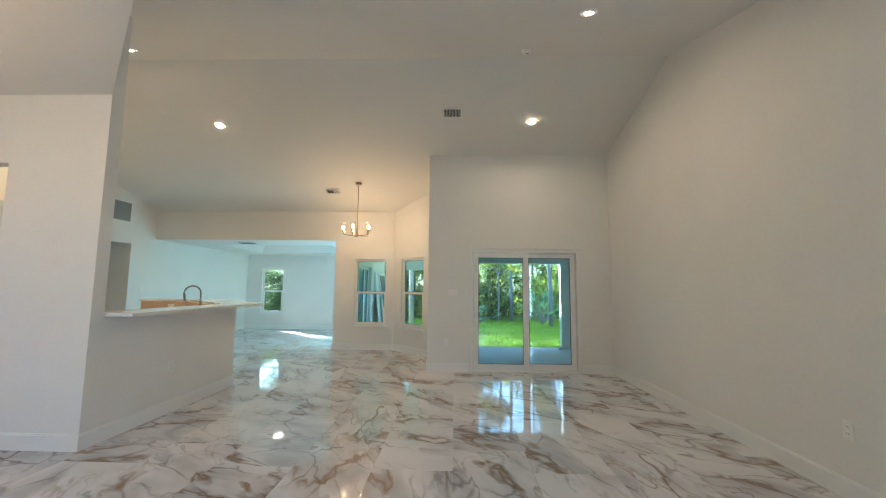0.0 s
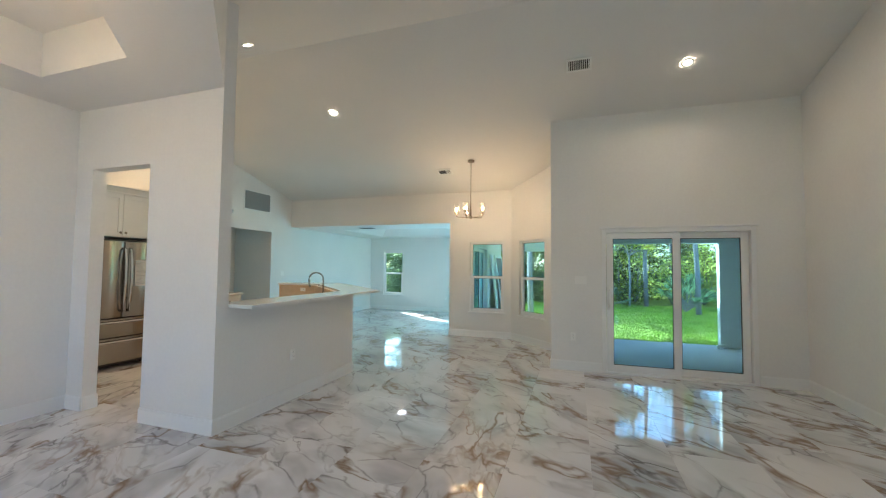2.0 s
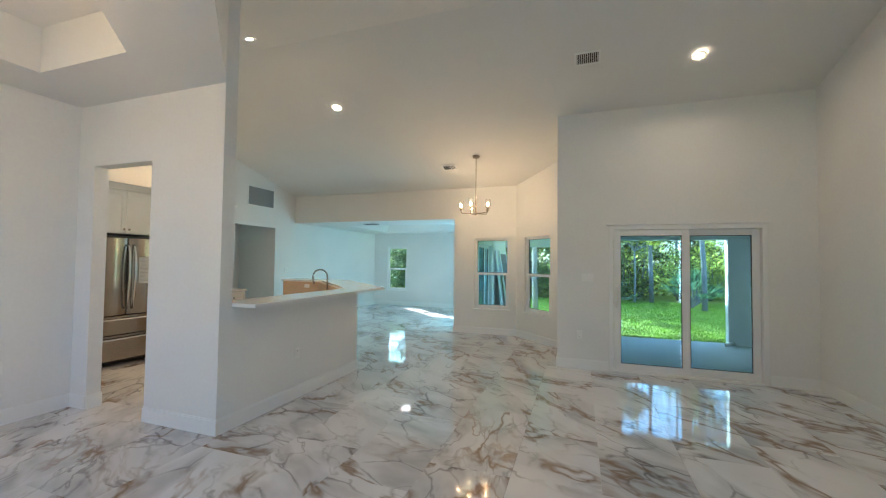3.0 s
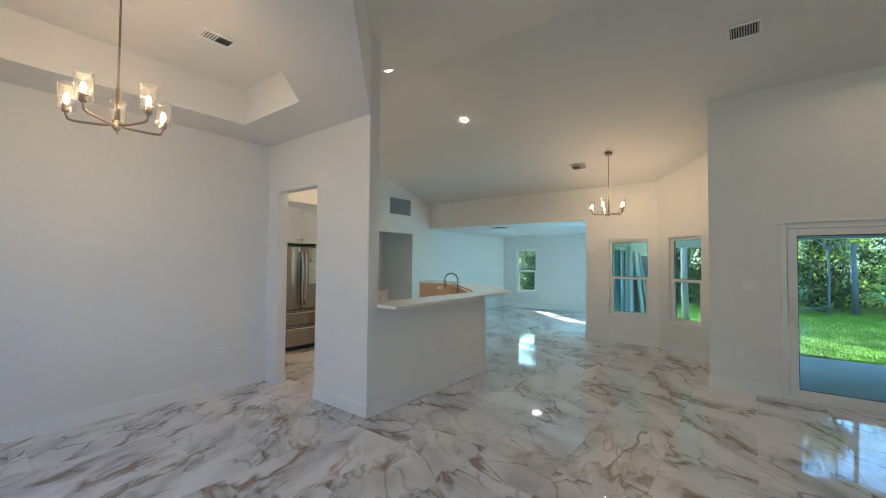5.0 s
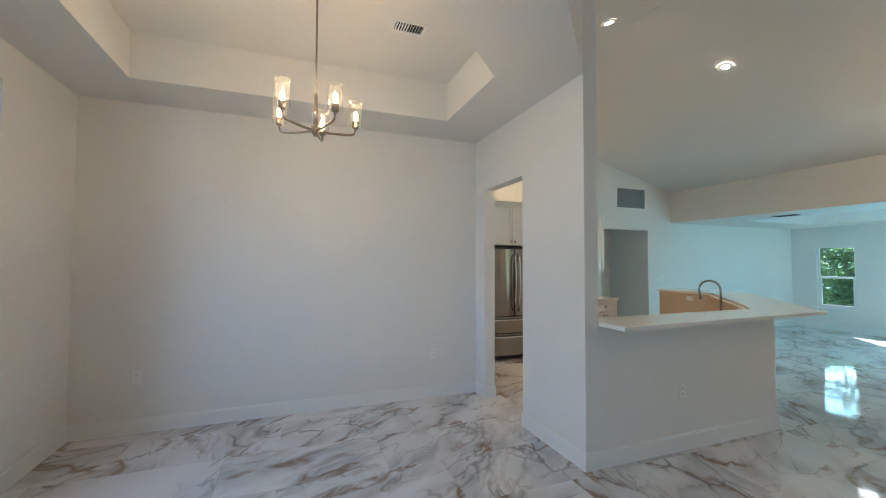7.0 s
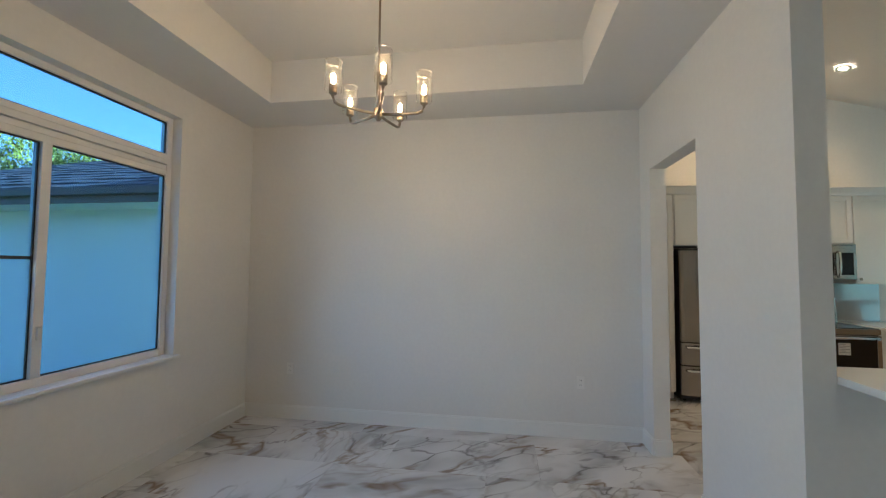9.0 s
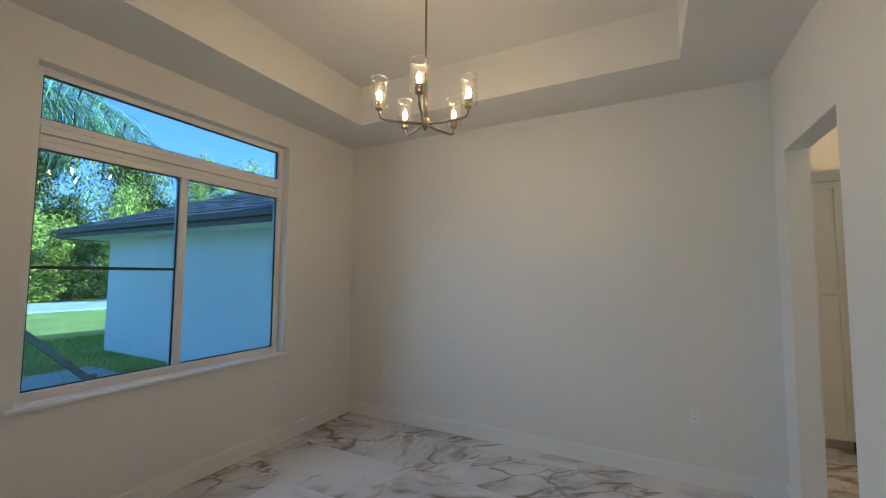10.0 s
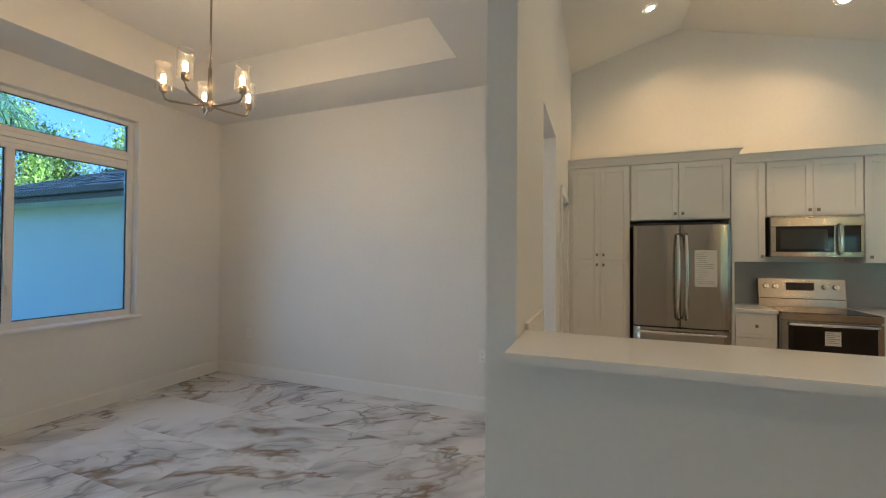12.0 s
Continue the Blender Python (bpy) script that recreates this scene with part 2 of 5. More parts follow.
# ---- mesh helpers ----
def box(bm, x0, y0, z0, x1, y1, z1, bevel=0.0):
    """Adds a box between two corners, with rounded edges if bevel."""
    r = bmesh.ops.create_cube(bm, size=1)
    vs = r["verts"]
    bmesh.ops.scale(bm, vec=(abs(x1 - x0), abs(y1 - y0), abs(z1 - z0)), verts=vs)
    bmesh.ops.translate(bm, vec=((x0 + x1) / 2, (y0 + y1) / 2, (z0 + z1) / 2), verts=vs)
    if bevel:
        es = list({e for v in vs for e in v.link_edges})
        bmesh.ops.bevel(bm, geom=es, offset=bevel, segments=2, affect="EDGES", profile=0.5)


def cyl(bm, p, q, r0, r1=None, seg=20, caps=True):
    """Adds a round bar from p to q."""
    p, q = Vector(p), Vector(q)
    m = Matrix.Translation((p + q) / 2) @ (q - p).to_track_quat("Z", "Y").to_matrix().to_4x4()
    bmesh.ops.create_cone(bm, cap_ends=caps, segments=seg, radius1=r0, radius2=r0 if r1 is None else r1, depth=(q - p).length, matrix=m)


def prism(bm, pts, z0, z1):
    """Adds an upright prism over a plan outline."""
    lo = [bm.verts.new((x, y, z0)) for x, y in pts]
    hi = [bm.verts.new((x, y, z1)) for x, y in pts]
    n = len(pts)
    bm.faces.new(lo[::-1]), bm.faces.new(hi)
    for i in range(n):
        bm.faces.new((lo[i], lo[(i + 1) % n], hi[(i + 1) % n], hi[i]))


def slab(bm, quad, d):
    """Adds a plate: a quad in space, thickened by the vector d."""
    a = [bm.verts.new(p) for p in quad]
    b = [bm.verts.new(Vector(p) + Vector(d)) for p in quad]
    n = len(quad)
    bm.faces.new(a[::-1]), bm.faces.new(b)
    for i in range(n):
        bm.faces.new((a[i], a[(i + 1) % n], b[(i + 1) % n], b[i]))


def tube(bm, pts, r, seg=10):
    """Adds a bent round bar along points."""
    pts = [Vector(p) for p in pts]
    rings = []
    for i, p in enumerate(pts):
        t = (pts[min(i + 1, len(pts) - 1)] - pts[max(i - 1, 0)]).normalized()
        side = t.cross(Vector((0.13, 0.21, 1)) if abs(t.z) < 0.95 else Vector((1, 0.1, 0))).normalized()
        up = side.cross(t)
        rr = r[i] if isinstance(r, (list, tuple)) else r
        rings.append([bm.verts.new(p + rr * (math.cos(a) * side + math.sin(a) * up)) for a in (2 * math.pi * k / seg for k in range(seg))])
    for a, b in zip(rings, rings[1:]):
        for k in range(seg):
            bm.faces.new((a[k], a[(k + 1) % seg], b[(k + 1) % seg], b[k]))
    bm.faces.new(rings[0][::-1]), bm.faces.new(rings[-1])


def part(name, bm, mat, parent=None, label="", smooth=False):
    """Links a bmesh as one mesh object, under its thing if given."""
    bmesh.ops.recalc_face_normals(bm, faces=bm.faces)
    me = bpy.data.meshes.new(name)
    bm.to_mesh(me)
    bm.free()
    me.materials.append(mat)
    if smooth:
        me.polygons.foreach_set("use_smooth", [True] * len(me.polygons))
    ob = new(name, me)
    if parent:
        ob.parent = parent
    if label:
        tagged(ob, label)
    return ob


def made(name, mat, fill, parent=None, label="", smooth=False):
    """part() of a bmesh that fill(bm) builds."""
    bm = bmesh.new()
    fill(bm)
    return part(name, bm, mat, parent, label, smooth)


def block(name, mat, x0, y0, z0, x1, y1, z1, parent=None, bevel=0.0, label=""):
    return made(name, mat, lambda bm: box(bm, x0, y0, z0, x1, y1, z1, bevel), parent, label)


def root(name, m, label, category, group="", kind=""):
    """An Empty at a thing's base, which its parts hang under."""
    ob = new(name)
    ob.empty_display_size = 0.1
    ob.matrix_basis = m
    return tagged(ob, label, category, group, kind)


def structure(name, mat, fill, label, category):
    return tagged(made(name, mat, fill), label, category, kind="structure")


# ---- plan ----
RIGHT, LEFT = 2.71, -6.90          # long walls of the great room and of the kitchen side
SLIDE, FAR, BACK = 6.76, 8.93, 13.10  # wall of the sliding door, of the nook, of the family room
FRONT, WIN = -2.30, -0.655         # wall behind, wall of the dining window
DIN_X, DIN_Y = -4.965, 3.30        # dining walls
COL = -3.0                         # free end of the dining wall
WING = -1.65
PIER = -0.72
RIDGE, PITCH, PLATE = 4.70, 0.276, 3.09
TOP = PLATE + PITCH * (FAR - RIDGE)
T = 0.13


def vault(y):
    """Height of the great room's ceiling."""
    return max(TOP - PITCH * abs(y - RIDGE), 3.07)


def gable_wall(bm, x0, x1, y0, y1, z0=0.0):
    """A wall along y whose top follows the vault."""
    ys = sorted({y0, y1, *[y for y in (RIDGE, RIDGE - (TOP - 3.07) / PITCH) if y0 < y < y1]})
    prof = [(y0, z0), (y1, z0)] + [(y, vault(y) + 0.05) for y in reversed(ys)]
    a = [bm.verts.new((x0, y, z)) for y, z in prof]
    b = [bm.verts.new((x1, y, z)) for y, z in prof]
    n = len(prof)
    bm.faces.new(a[::-1]), bm.faces.new(b)
    for i in range(n):
        bm.faces.new((a[i], a[(i + 1) % n], b[(i + 1) % n], b[i]))


# ---- large structure ----
def wall_with_holes(bm, along, a0, a1, b0, b1, z0, z1, holes):
    """A wall along 'x' or 'y' from a0 to a1, b0 to b1 thick, with rectangular openings (start, end, low, high)."""
    def add(s, e, lo, hi):
        if e - s > 0.001 and hi - lo > 0.001:
            if along == "x":
                box(bm, s, b0, lo, e, b1, hi)
            else:
                box(bm, b0, s, lo, b1, e, hi)
    at = a0
    for s, e, lo, hi in sorted(holes):
        add(at, s, z0, z1), add(s, e, z0, lo), add(s, e, hi, z1)
        at = e
    add(at, a1, z0, z1)


def far_wall(bm):
    wall_with_holes(bm, "x", LEFT, -1.30, FAR, FAR + T, 0, PLATE + 0.03, [(LEFT, -2.65, 0, 2.45), (-2.19, -1.45, 0.53, 2.02)])


def angled_wall(bm):
    """The nook's slanted wall, with its window opening, built straight and turned 45 degrees."""
    wall_with_holes(bm, "x", 0, 1.315, 0, T, 0, 3.6, [(0.27, 1.03, 0.53, 2.02)])
    bmesh.ops.transform(bm, matrix=pose(-1.30, FAR, 0, 0, 0, -45), verts=bm.verts)


def diag_header(bm):
    """The wall above the dining room's open side, from the flat soffit up to the vault."""
    slab(bm, [(COL, DIN_Y, 3.10), (WING, 1.95, 3.10), (WING, 1.95, vault(1.95) + 0.05), (COL, DIN_Y, vault(DIN_Y) + 0.05)], (-0.09, -0.09, 0))
    slab(bm, [(WING, 1.95, 3.10), (WING, -0.15, 3.10), (WING, -0.15, 3.2), (WING, 0.9, vault(0.9) + 0.05), (WING, 1.95, vault(1.95) + 0.05)], (-T, 0, 0))


structure("wall_east", WALL, lambda bm: (gable_wall(bm, RIGHT, RIGHT + T, FRONT, -0.45), gable_wall(bm, RIGHT, RIGHT + T, -0.45, -0.07, 2.25), box(bm, RIGHT, -0.45, 0, RIGHT + T, -0.07, 0.35), gable_wall(bm, RIGHT, RIGHT + T, -0.07, SLIDE + T)), "tall smooth painted wall under the vault", "wall")
structure("wall_slider", WALL, lambda bm: wall_with_holes(bm, "x", -0.37, RIGHT, SLIDE, SLIDE + T, 0, vault(SLIDE) + 0.05, [(0.35, 2.18, 0, 2.04)]), "painted wall with a sliding glass door", "wall")
structure("wall_nook_side", WALL, lambda bm: gable_wall(bm, -0.37, -0.24, SLIDE + T, 8.05), "painted side wall of the breakfast nook", "wall")
structure("wall_nook_angled", WALL, angled_wall, "slanted painted wall with a window", "wall")
structure("wall_far", WALL, far_wall, "painted wall with a wide cased opening and a window", "wall")
structure("wall_kitchen", WALL, lambda bm: (gable_wall(bm, LEFT - T, LEFT, 3.43, 7.00), gable_wall(bm, LEFT - T, LEFT, 8.25, FAR), gable_wall(bm, LEFT - T, LEFT, 7.00, 8.25, 2.27)), "painted wall behind the kitchen with a hall opening", "wall")
structure("wall_family_west", WALL, lambda bm: box(bm, LEFT - T, FAR, 0, LEFT, BACK, 3.2), "plain painted wall of the family room", "wall")
structure("wall_family_north", WALL, lambda bm: wall_with_holes(bm, "x", LEFT - T, -2.30, BACK, BACK + T, 0, 3.2, [(-6.39, -5.66, 0.52, 1.99)]), "painted wall with a single-hung window", "wall")
structure("wall_family_east", WALL, lambda bm: wall_with_holes(bm, "y", FAR + T, BACK, -2.40, -2.27, 0, 3.2, [(9.64, 11.14, 0, 2.0)]), "painted wall with a glazed door to the porch", "wall")
structure("wall_dining_kitchen", WALL, lambda bm: (wall_with_holes(bm, "x", DIN_X - T, COL, DIN_Y, DIN_Y + T, 0, 3.07, [(-4.72, -3.89, 0, 2.44)]), slab(bm, [(DIN_X - T, DIN_Y, 3.07), (COL, DIN_Y, 3.07), (COL, DIN_Y, vault(DIN_Y) + 0.05), (DIN_X - T, DIN_Y, vault(DIN_Y) + 0.05)], (0, T, 0))), "painted partition with a doorless opening", "wall")
structure("wall_kitchen_south", WALL, lambda bm: wall_with_holes(bm, "x", LEFT - T, DIN_X - T, 3.30, 3.43, 0, vault(3.43) + 0.03, [(-6.05, -5.25, 0, 2.05)]), "painted kitchen wall with a door opening", "wall")
structure("wall_dining_west", WALL, lambda bm: box(bm, DIN_X - T, WIN - T, 0, DIN_X, DIN_Y, 3.5), "smooth painted dining room wall", "wall")
structure("wall_dining_window", WALL, lambda bm: wall_with_holes(bm, "x", DIN_X, PIER, WIN - 0.20, WIN, 0, 3.5, [(-4.01, -2.20, 0.83, 2.81)]), "painted dining wall with a large picture window", "wall")
structure("wall_wing", WALL, lambda bm: (box(bm, WING + 0.001, WIN, 0, PIER, -0.15, 3.2), box(bm, WING, FRONT, 0, PIER, WIN - 0.20, 3.2)), "short painted wing wall", "wall")
structure("wall_front", WALL, lambda bm: wall_with_holes(bm, "x", WING, RIGHT + T, FRONT - T, FRONT, 0, 3.2, [(-0.3, 1.5, 0.0, 2.44)]), "unseen painted entry wall with an added glazed door", "wall")
structure("header_wall", WALL, diag_header, "slanted painted header over the dining room's open side", "wall")
structure("hall_wall", WALL, lambda bm: (box(bm, LEFT - 1.2, 6.8, 0, LEFT - 1.1, 8.6, 2.5), box(bm, LEFT - 1.1, 8.25, 0, LEFT - T, 8.35, 2.5), box(bm, LEFT - 1.1, 6.9, 0, LEFT - T, 7.0, 2.5), box(bm, LEFT - 1.1, 7.0, 2.4, LEFT - T, 8.25, 2.5)), "painted walls of a dim side hall", "wall")
structure("pantry_wall", WALL, lambda bm: (box(bm, -6.2, 2.4, 0, -5.1, 2.5, 2.5), box(bm, -6.2, 2.5, 0, -6.1, 3.30, 2.5), box(bm, -5.2, 2.5, 0, -5.1, 3.30, 2.5), box(bm, -6.2, 2.5, 2.4, -5.1, 3.30, 2.5)), "plain walls of a closet", "wall")

# knee wall of the bar: along the great room, then slanted
structure("knee_wall", WALL, lambda bm: prism(bm, [(COL, DIN_Y + T), (COL, 5.55), (-4.86, 7.41), (-5.80, 7.41), (-5.80, 7.29), (-4.91, 7.29), (-3.13, 5.50), (-3.13, DIN_Y + T)], 0, 1.085), "painted knee wall under the bar top", "wall")
structure("knee_wall_lining", WOOD, lambda bm: (slab(bm, [(-5.78, 7.286, 0.0), (-4.915, 7.286, 0.0), (-4.915, 7.286, 1.082), (-5.78, 7.286, 1.082)], (0, -0.012, 0)), slab(bm, [(-4.92, 7.28, 0.0), (-3.62, 5.98, 0.0), (-3.62, 5.98, 1.082), (-4.92, 7.28, 1.082)], (-0.008, -0.008, 0))), "tan plywood lining inside the knee wall", "panel")


# ceilings
def vault_ceiling(bm):
    low = RIDGE - (TOP - 3.07) / PITCH
    slab(bm, [(LEFT - T, FAR + T, vault(FAR)), (RIGHT + T, FAR + T, vault(FAR)), (RIGHT + T, RIDGE, TOP), (LEFT - T, RIDGE, TOP)], (0, 0, 0.1))
    slab(bm, [(LEFT - T, RIDGE, TOP), (RIGHT + T, RIDGE, TOP), (RIGHT + T, DIN_Y, vault(DIN_Y)), (LEFT - T, DIN_Y, vault(DIN_Y))], (0, 0, 0.1))
    slab(bm, [(COL - 0.1, DIN_Y, vault(DIN_Y)), (RIGHT + T, DIN_Y, vault(DIN_Y)), (RIGHT + T, low, 3.07), (WING - T, low, 3.07), (WING - T, 1.95, vault(1.95))], (0, 0, 0.1))
    slab(bm, [(WING, low, 3.07), (RIGHT + T, low, 3.07), (RIGHT + T, FRONT, 3.07), (WING, FRONT, 3.07)], (0, 0, 0.1))


TRAY = [(-4.37, -0.08), (-2.25, -0.08), (-2.25, 1.63), (-3.30, 2.68), (-4.37, 2.68)]
TRAY_Z = 3.455


def dining_ceiling(bm):
    """Flat soffit round a raised five-sided tray."""
    outer = [(DIN_X, WIN), (WING, WIN), (WING, 1.95), (COL, DIN_Y), (DIN_X, DIN_Y)]
    n = 5
    rims = []
    for z in (3.07, 3.10):
        o = [bm.verts.new((x, y, z)) for x, y in outer]
        rims.append(o)
        t = [bm.verts.new((x, y, z)) for x, y in TRAY]
        for i in range(n):
            bm.faces.new((o[i], o[(i + 1) % n], t[(i + 1) % n], t[i]))
    for i in (1, 2):
        bm.faces.new((rims[0][i], rims[0][i + 1], rims[1][i + 1], rims[1][i]))
    lo = [bm.verts.new((x, y, 3.07)) for x, y in TRAY]
    hi = [bm.verts.new((x, y, TRAY_Z)) for x, y in TRAY]
    for i in range(n):
        bm.faces.new((lo[i], lo[(i + 1) % n], hi[(i + 1) % n], hi[i]))
    bm.faces.new(hi)


def family_ceiling(bm):
    """Flat border at 2.45 m and a raised tray with sloped sides."""
    x0, x1, y0, y1 = LEFT, -2.40, FAR + T, BACK
    a, b, c, d = x0 + 0.9, x1 - 0.7, y0 + 0.9, y1 - 0.9
    box(bm, x0, y0, 2.45, a, y1, 2.55), box(bm, b, y0, 2.45, x1, y1, 2.55)
    box(bm, a, y0, 2.45, b, c, 2.55), box(bm, a, d, 2.45, b, y1, 2.55)
    lo = [bm.verts.new((x, y, 2.45)) for x, y in ((a, c), (b, c), (b, d), (a, d))]
    hi = [bm.verts.new((x, y, 2.75)) for x, y in ((a + 0.35, c + 0.35), (b - 0.35, c + 0.35), (b - 0.35, d - 0.35), (a + 0.35, d - 0.35))]
    for i in range(4):
        bm.faces.new((lo[i], lo[(i + 1) % 4], hi[(i + 1) % 4], hi[i]))
    bm.faces.new(hi)
    box(bm, x0 - T, y0, 3.2, x1 + T, y1 + T, 3.3)


structure("ceiling_vault", CEIL, vault_ceiling, "white textured vaulted ceiling", "ceiling")
structure("ceiling_dining", CEIL, dining_ceiling, "white dining ceiling with a raised tray", "ceiling")
structure("ceiling_family", CEIL, family_ceiling, "white family room ceiling with a raised tray", "ceiling")
structure("roof_deck", DARK, lambda bm: prism(bm, [(DIN_X - T, WIN - 0.2), (WING - T, WIN - 0.2), (WING - T, 1.85), (COL - 0.15, DIN_Y - 0.05), (DIN_X - T, DIN_Y - 0.05)], 3.5, 3.6), "closed roof space over the dining room", "roof")


def floor_slab(bm):
    box(bm, LEFT - 1.5, 3.30, -0.15, RIGHT + T, SLIDE + T, -0.012)
    box(bm, LEFT - 1.5, SLIDE + T, -0.15, -0.24, FAR + T, -0.012)
    box(bm, DIN_X - T, WIN - 0.2, -0.15, RIGHT + T, 3.30, -0.012)
    box(bm, -6.2, 2.4, -0.15, DIN_X - T, 3.30, -0.012)
    box(bm, WING, FRONT - T, -0.15, RIGHT + T, WIN - 0.2, -0.012)
    box(bm, LEFT - T, FAR + T, -0.15, -2.27, BACK + T, -0.012)


floor = structure("floor", GROUT, floor_slab, "polished white marble-look tile floor with brown and grey veins", "floor")


# baseboards
def baseboard(name, x0, y0, x1, y1, side, h=0.135, d=0.016):
    """A board along a wall from one point to the other; side +1 puts it to the left of that way."""
    p, q = Vector((x0, y0, 0)), Vector((x1, y1, 0))
    u = (q - p).normalized()
    n = Vector((-u.y, u.x, 0)) * side
    def fill(bm):
        slab(bm, [p, q, q + Vector((0, 0, h - 0.012)), p + Vector((0, 0, h - 0.012))], n * d)
        slab(bm, [p + Vector((0, 0, h - 0.012)), q + Vector((0, 0, h - 0.012)), q + Vector((0, 0, h)), p + Vector((0, 0, h))], n * (d * 0.55))
    return structure(name, TRIM, fill, "white painted baseboard", "baseboard")


for i, (x0, y0, x1, y1, s) in enumerate((
        (RIGHT, FRONT, RIGHT, SLIDE, 1), (RIGHT, SLIDE, 2.20, SLIDE, 1), (0.33, SLIDE, -0.37, SLIDE, 1), (-0.37, SLIDE - 0.016, -0.37, 8.00, 1),
        (-0.37, 8.00, -1.30, FAR, 1), (-1.30, FAR, -2.65, FAR, 1), (-2.65, FAR, -2.65, FAR + T, 1),
        (LEFT, BACK, LEFT, 8.25, 1), (-2.40, BACK, LEFT, BACK, 1),
        (COL, DIN_Y, COL, 5.55, -1), (COL, 5.55, -4.86, 7.41, -1), (COL + 0.016, DIN_Y, -3.89, DIN_Y, 1), (-3.89, DIN_Y, -3.89, DIN_Y + T, 1),
        (-4.72, DIN_Y + T, -4.72, DIN_Y, 1), (-4.72, DIN_Y, DIN_X, DIN_Y, 1), (DIN_X, DIN_Y, DIN_X, WIN, 1), (DIN_X, WIN, WING, WIN, 1),
        (WING, WIN, WING, -0.15, 1), (WING, -0.15, PIER, -0.15, 1), (-4.72, DIN_Y + T, -5.2, DIN_Y + T, -1))):
    baseboard("baseboard" if i == 0 else "baseboard_%d" % i, x0, y0, x1, y1, s)


# ---- windows and doors of the setting ----
def hung_window(name, w, h, m, label):
    """A single-hung window in its opening: frame, meeting rail, two panes and a stool. Origin at the low left corner, room side to -y."""
    win = root(name, m, label, "window", kind="structure")
    f, y0, y1 = 0.045, 0.045, 0.11
    def frame_fill(bm):
        box(bm, 0, y0, 0, f, y1, h, 0.004), box(bm, w - f, y0, 0, w, y1, h, 0.004)
        box(bm, f, y0, 0, w - f, y1, f, 0.004), box(bm, f, y0, h - f, w - f, y1, h, 0.004)
    made("window_frame", VINYL, frame_fill, win)
    def sash(bm):
        s = 0.03
        mid = h * 0.5
        box(bm, f, y0 - 0.006, mid - 0.03, w - f, y1 - 0.02, mid + 0.018, 0.003)
        box(bm, f, y0 - 0.004, f, f + s, y0 + 0.03, mid - 0.03, 0.003), box(bm, w - f - s, y0 - 0.004, f, w - f, y0 + 0.03, mid - 0.03, 0.003)
        box(bm, f + s, y0 - 0.004, f, w - f - s, y0 + 0.03, f + s, 0.003)
        box(bm, w / 2 - 0.03, y0 - 0.016, mid - 0.004, w / 2 + 0.03, y0 - 0.006, mid + 0.012, 0.003)
    made("meeting_rail", VINYL, sash, win)
    def gasket(bm):
        for z0, z1 in ((f + 0.03, h * 0.5 - 0.03), (h * 0.5 + 0.018, h - f)):
            g, i = 0.006, f + (0.03 if z0 < h / 2 and z0 < 0.2 else 0)
            box(bm, i, 0.078, z0, i + g, 0.09, z1), box(bm, w - i - g, 0.078, z0, w - i, 0.09, z1)
            box(bm, i + g, 0.078, z0, w - i - g, 0.09, z0 + g), box(bm, i + g, 0.078, z1 - g, w - i - g, 0.09, z1)
    made("gasket", DARK, gasket, win, "thin black rubber gasket")
    for z0, z1 in ((f + 0.03, h * 0.5 - 0.03), (h * 0.5 + 0.018, h - f)):
        i = f + (0.03 if z0 < 0.2 else 0)
        p = block("pane", PANE, i, 0.080, z0, w - i, 0.084, z1, win, label="tinted clear glass pane")
        p.visible_shadow = False
    made("window_sill", TRIM, lambda bm: (box(bm, -0.03, -0.035, -0.022, w + 0.03, 0.0, 0.0, 0.006), box(bm, 0.001, 0, -0.02, w - 0.001, 0.06, 0.001)), win, "white sill board")
    return win


hung_window("window_1", 0.74, 1.49, pose(-2.19, FAR, 0.53), "white single-hung window in a plain drywall opening")
hung_window("window_2", 0.76, 1.49, pose(-1.30, FAR, 0.53, 0, 0, -45) @ pose(0.27, 0, 0), "white single-hung window in the slanted nook wall")
hung_window("window_3", 0.73, 1.47, pose(-6.39, BACK, 0.52), "white single-hung window at the family room's end")


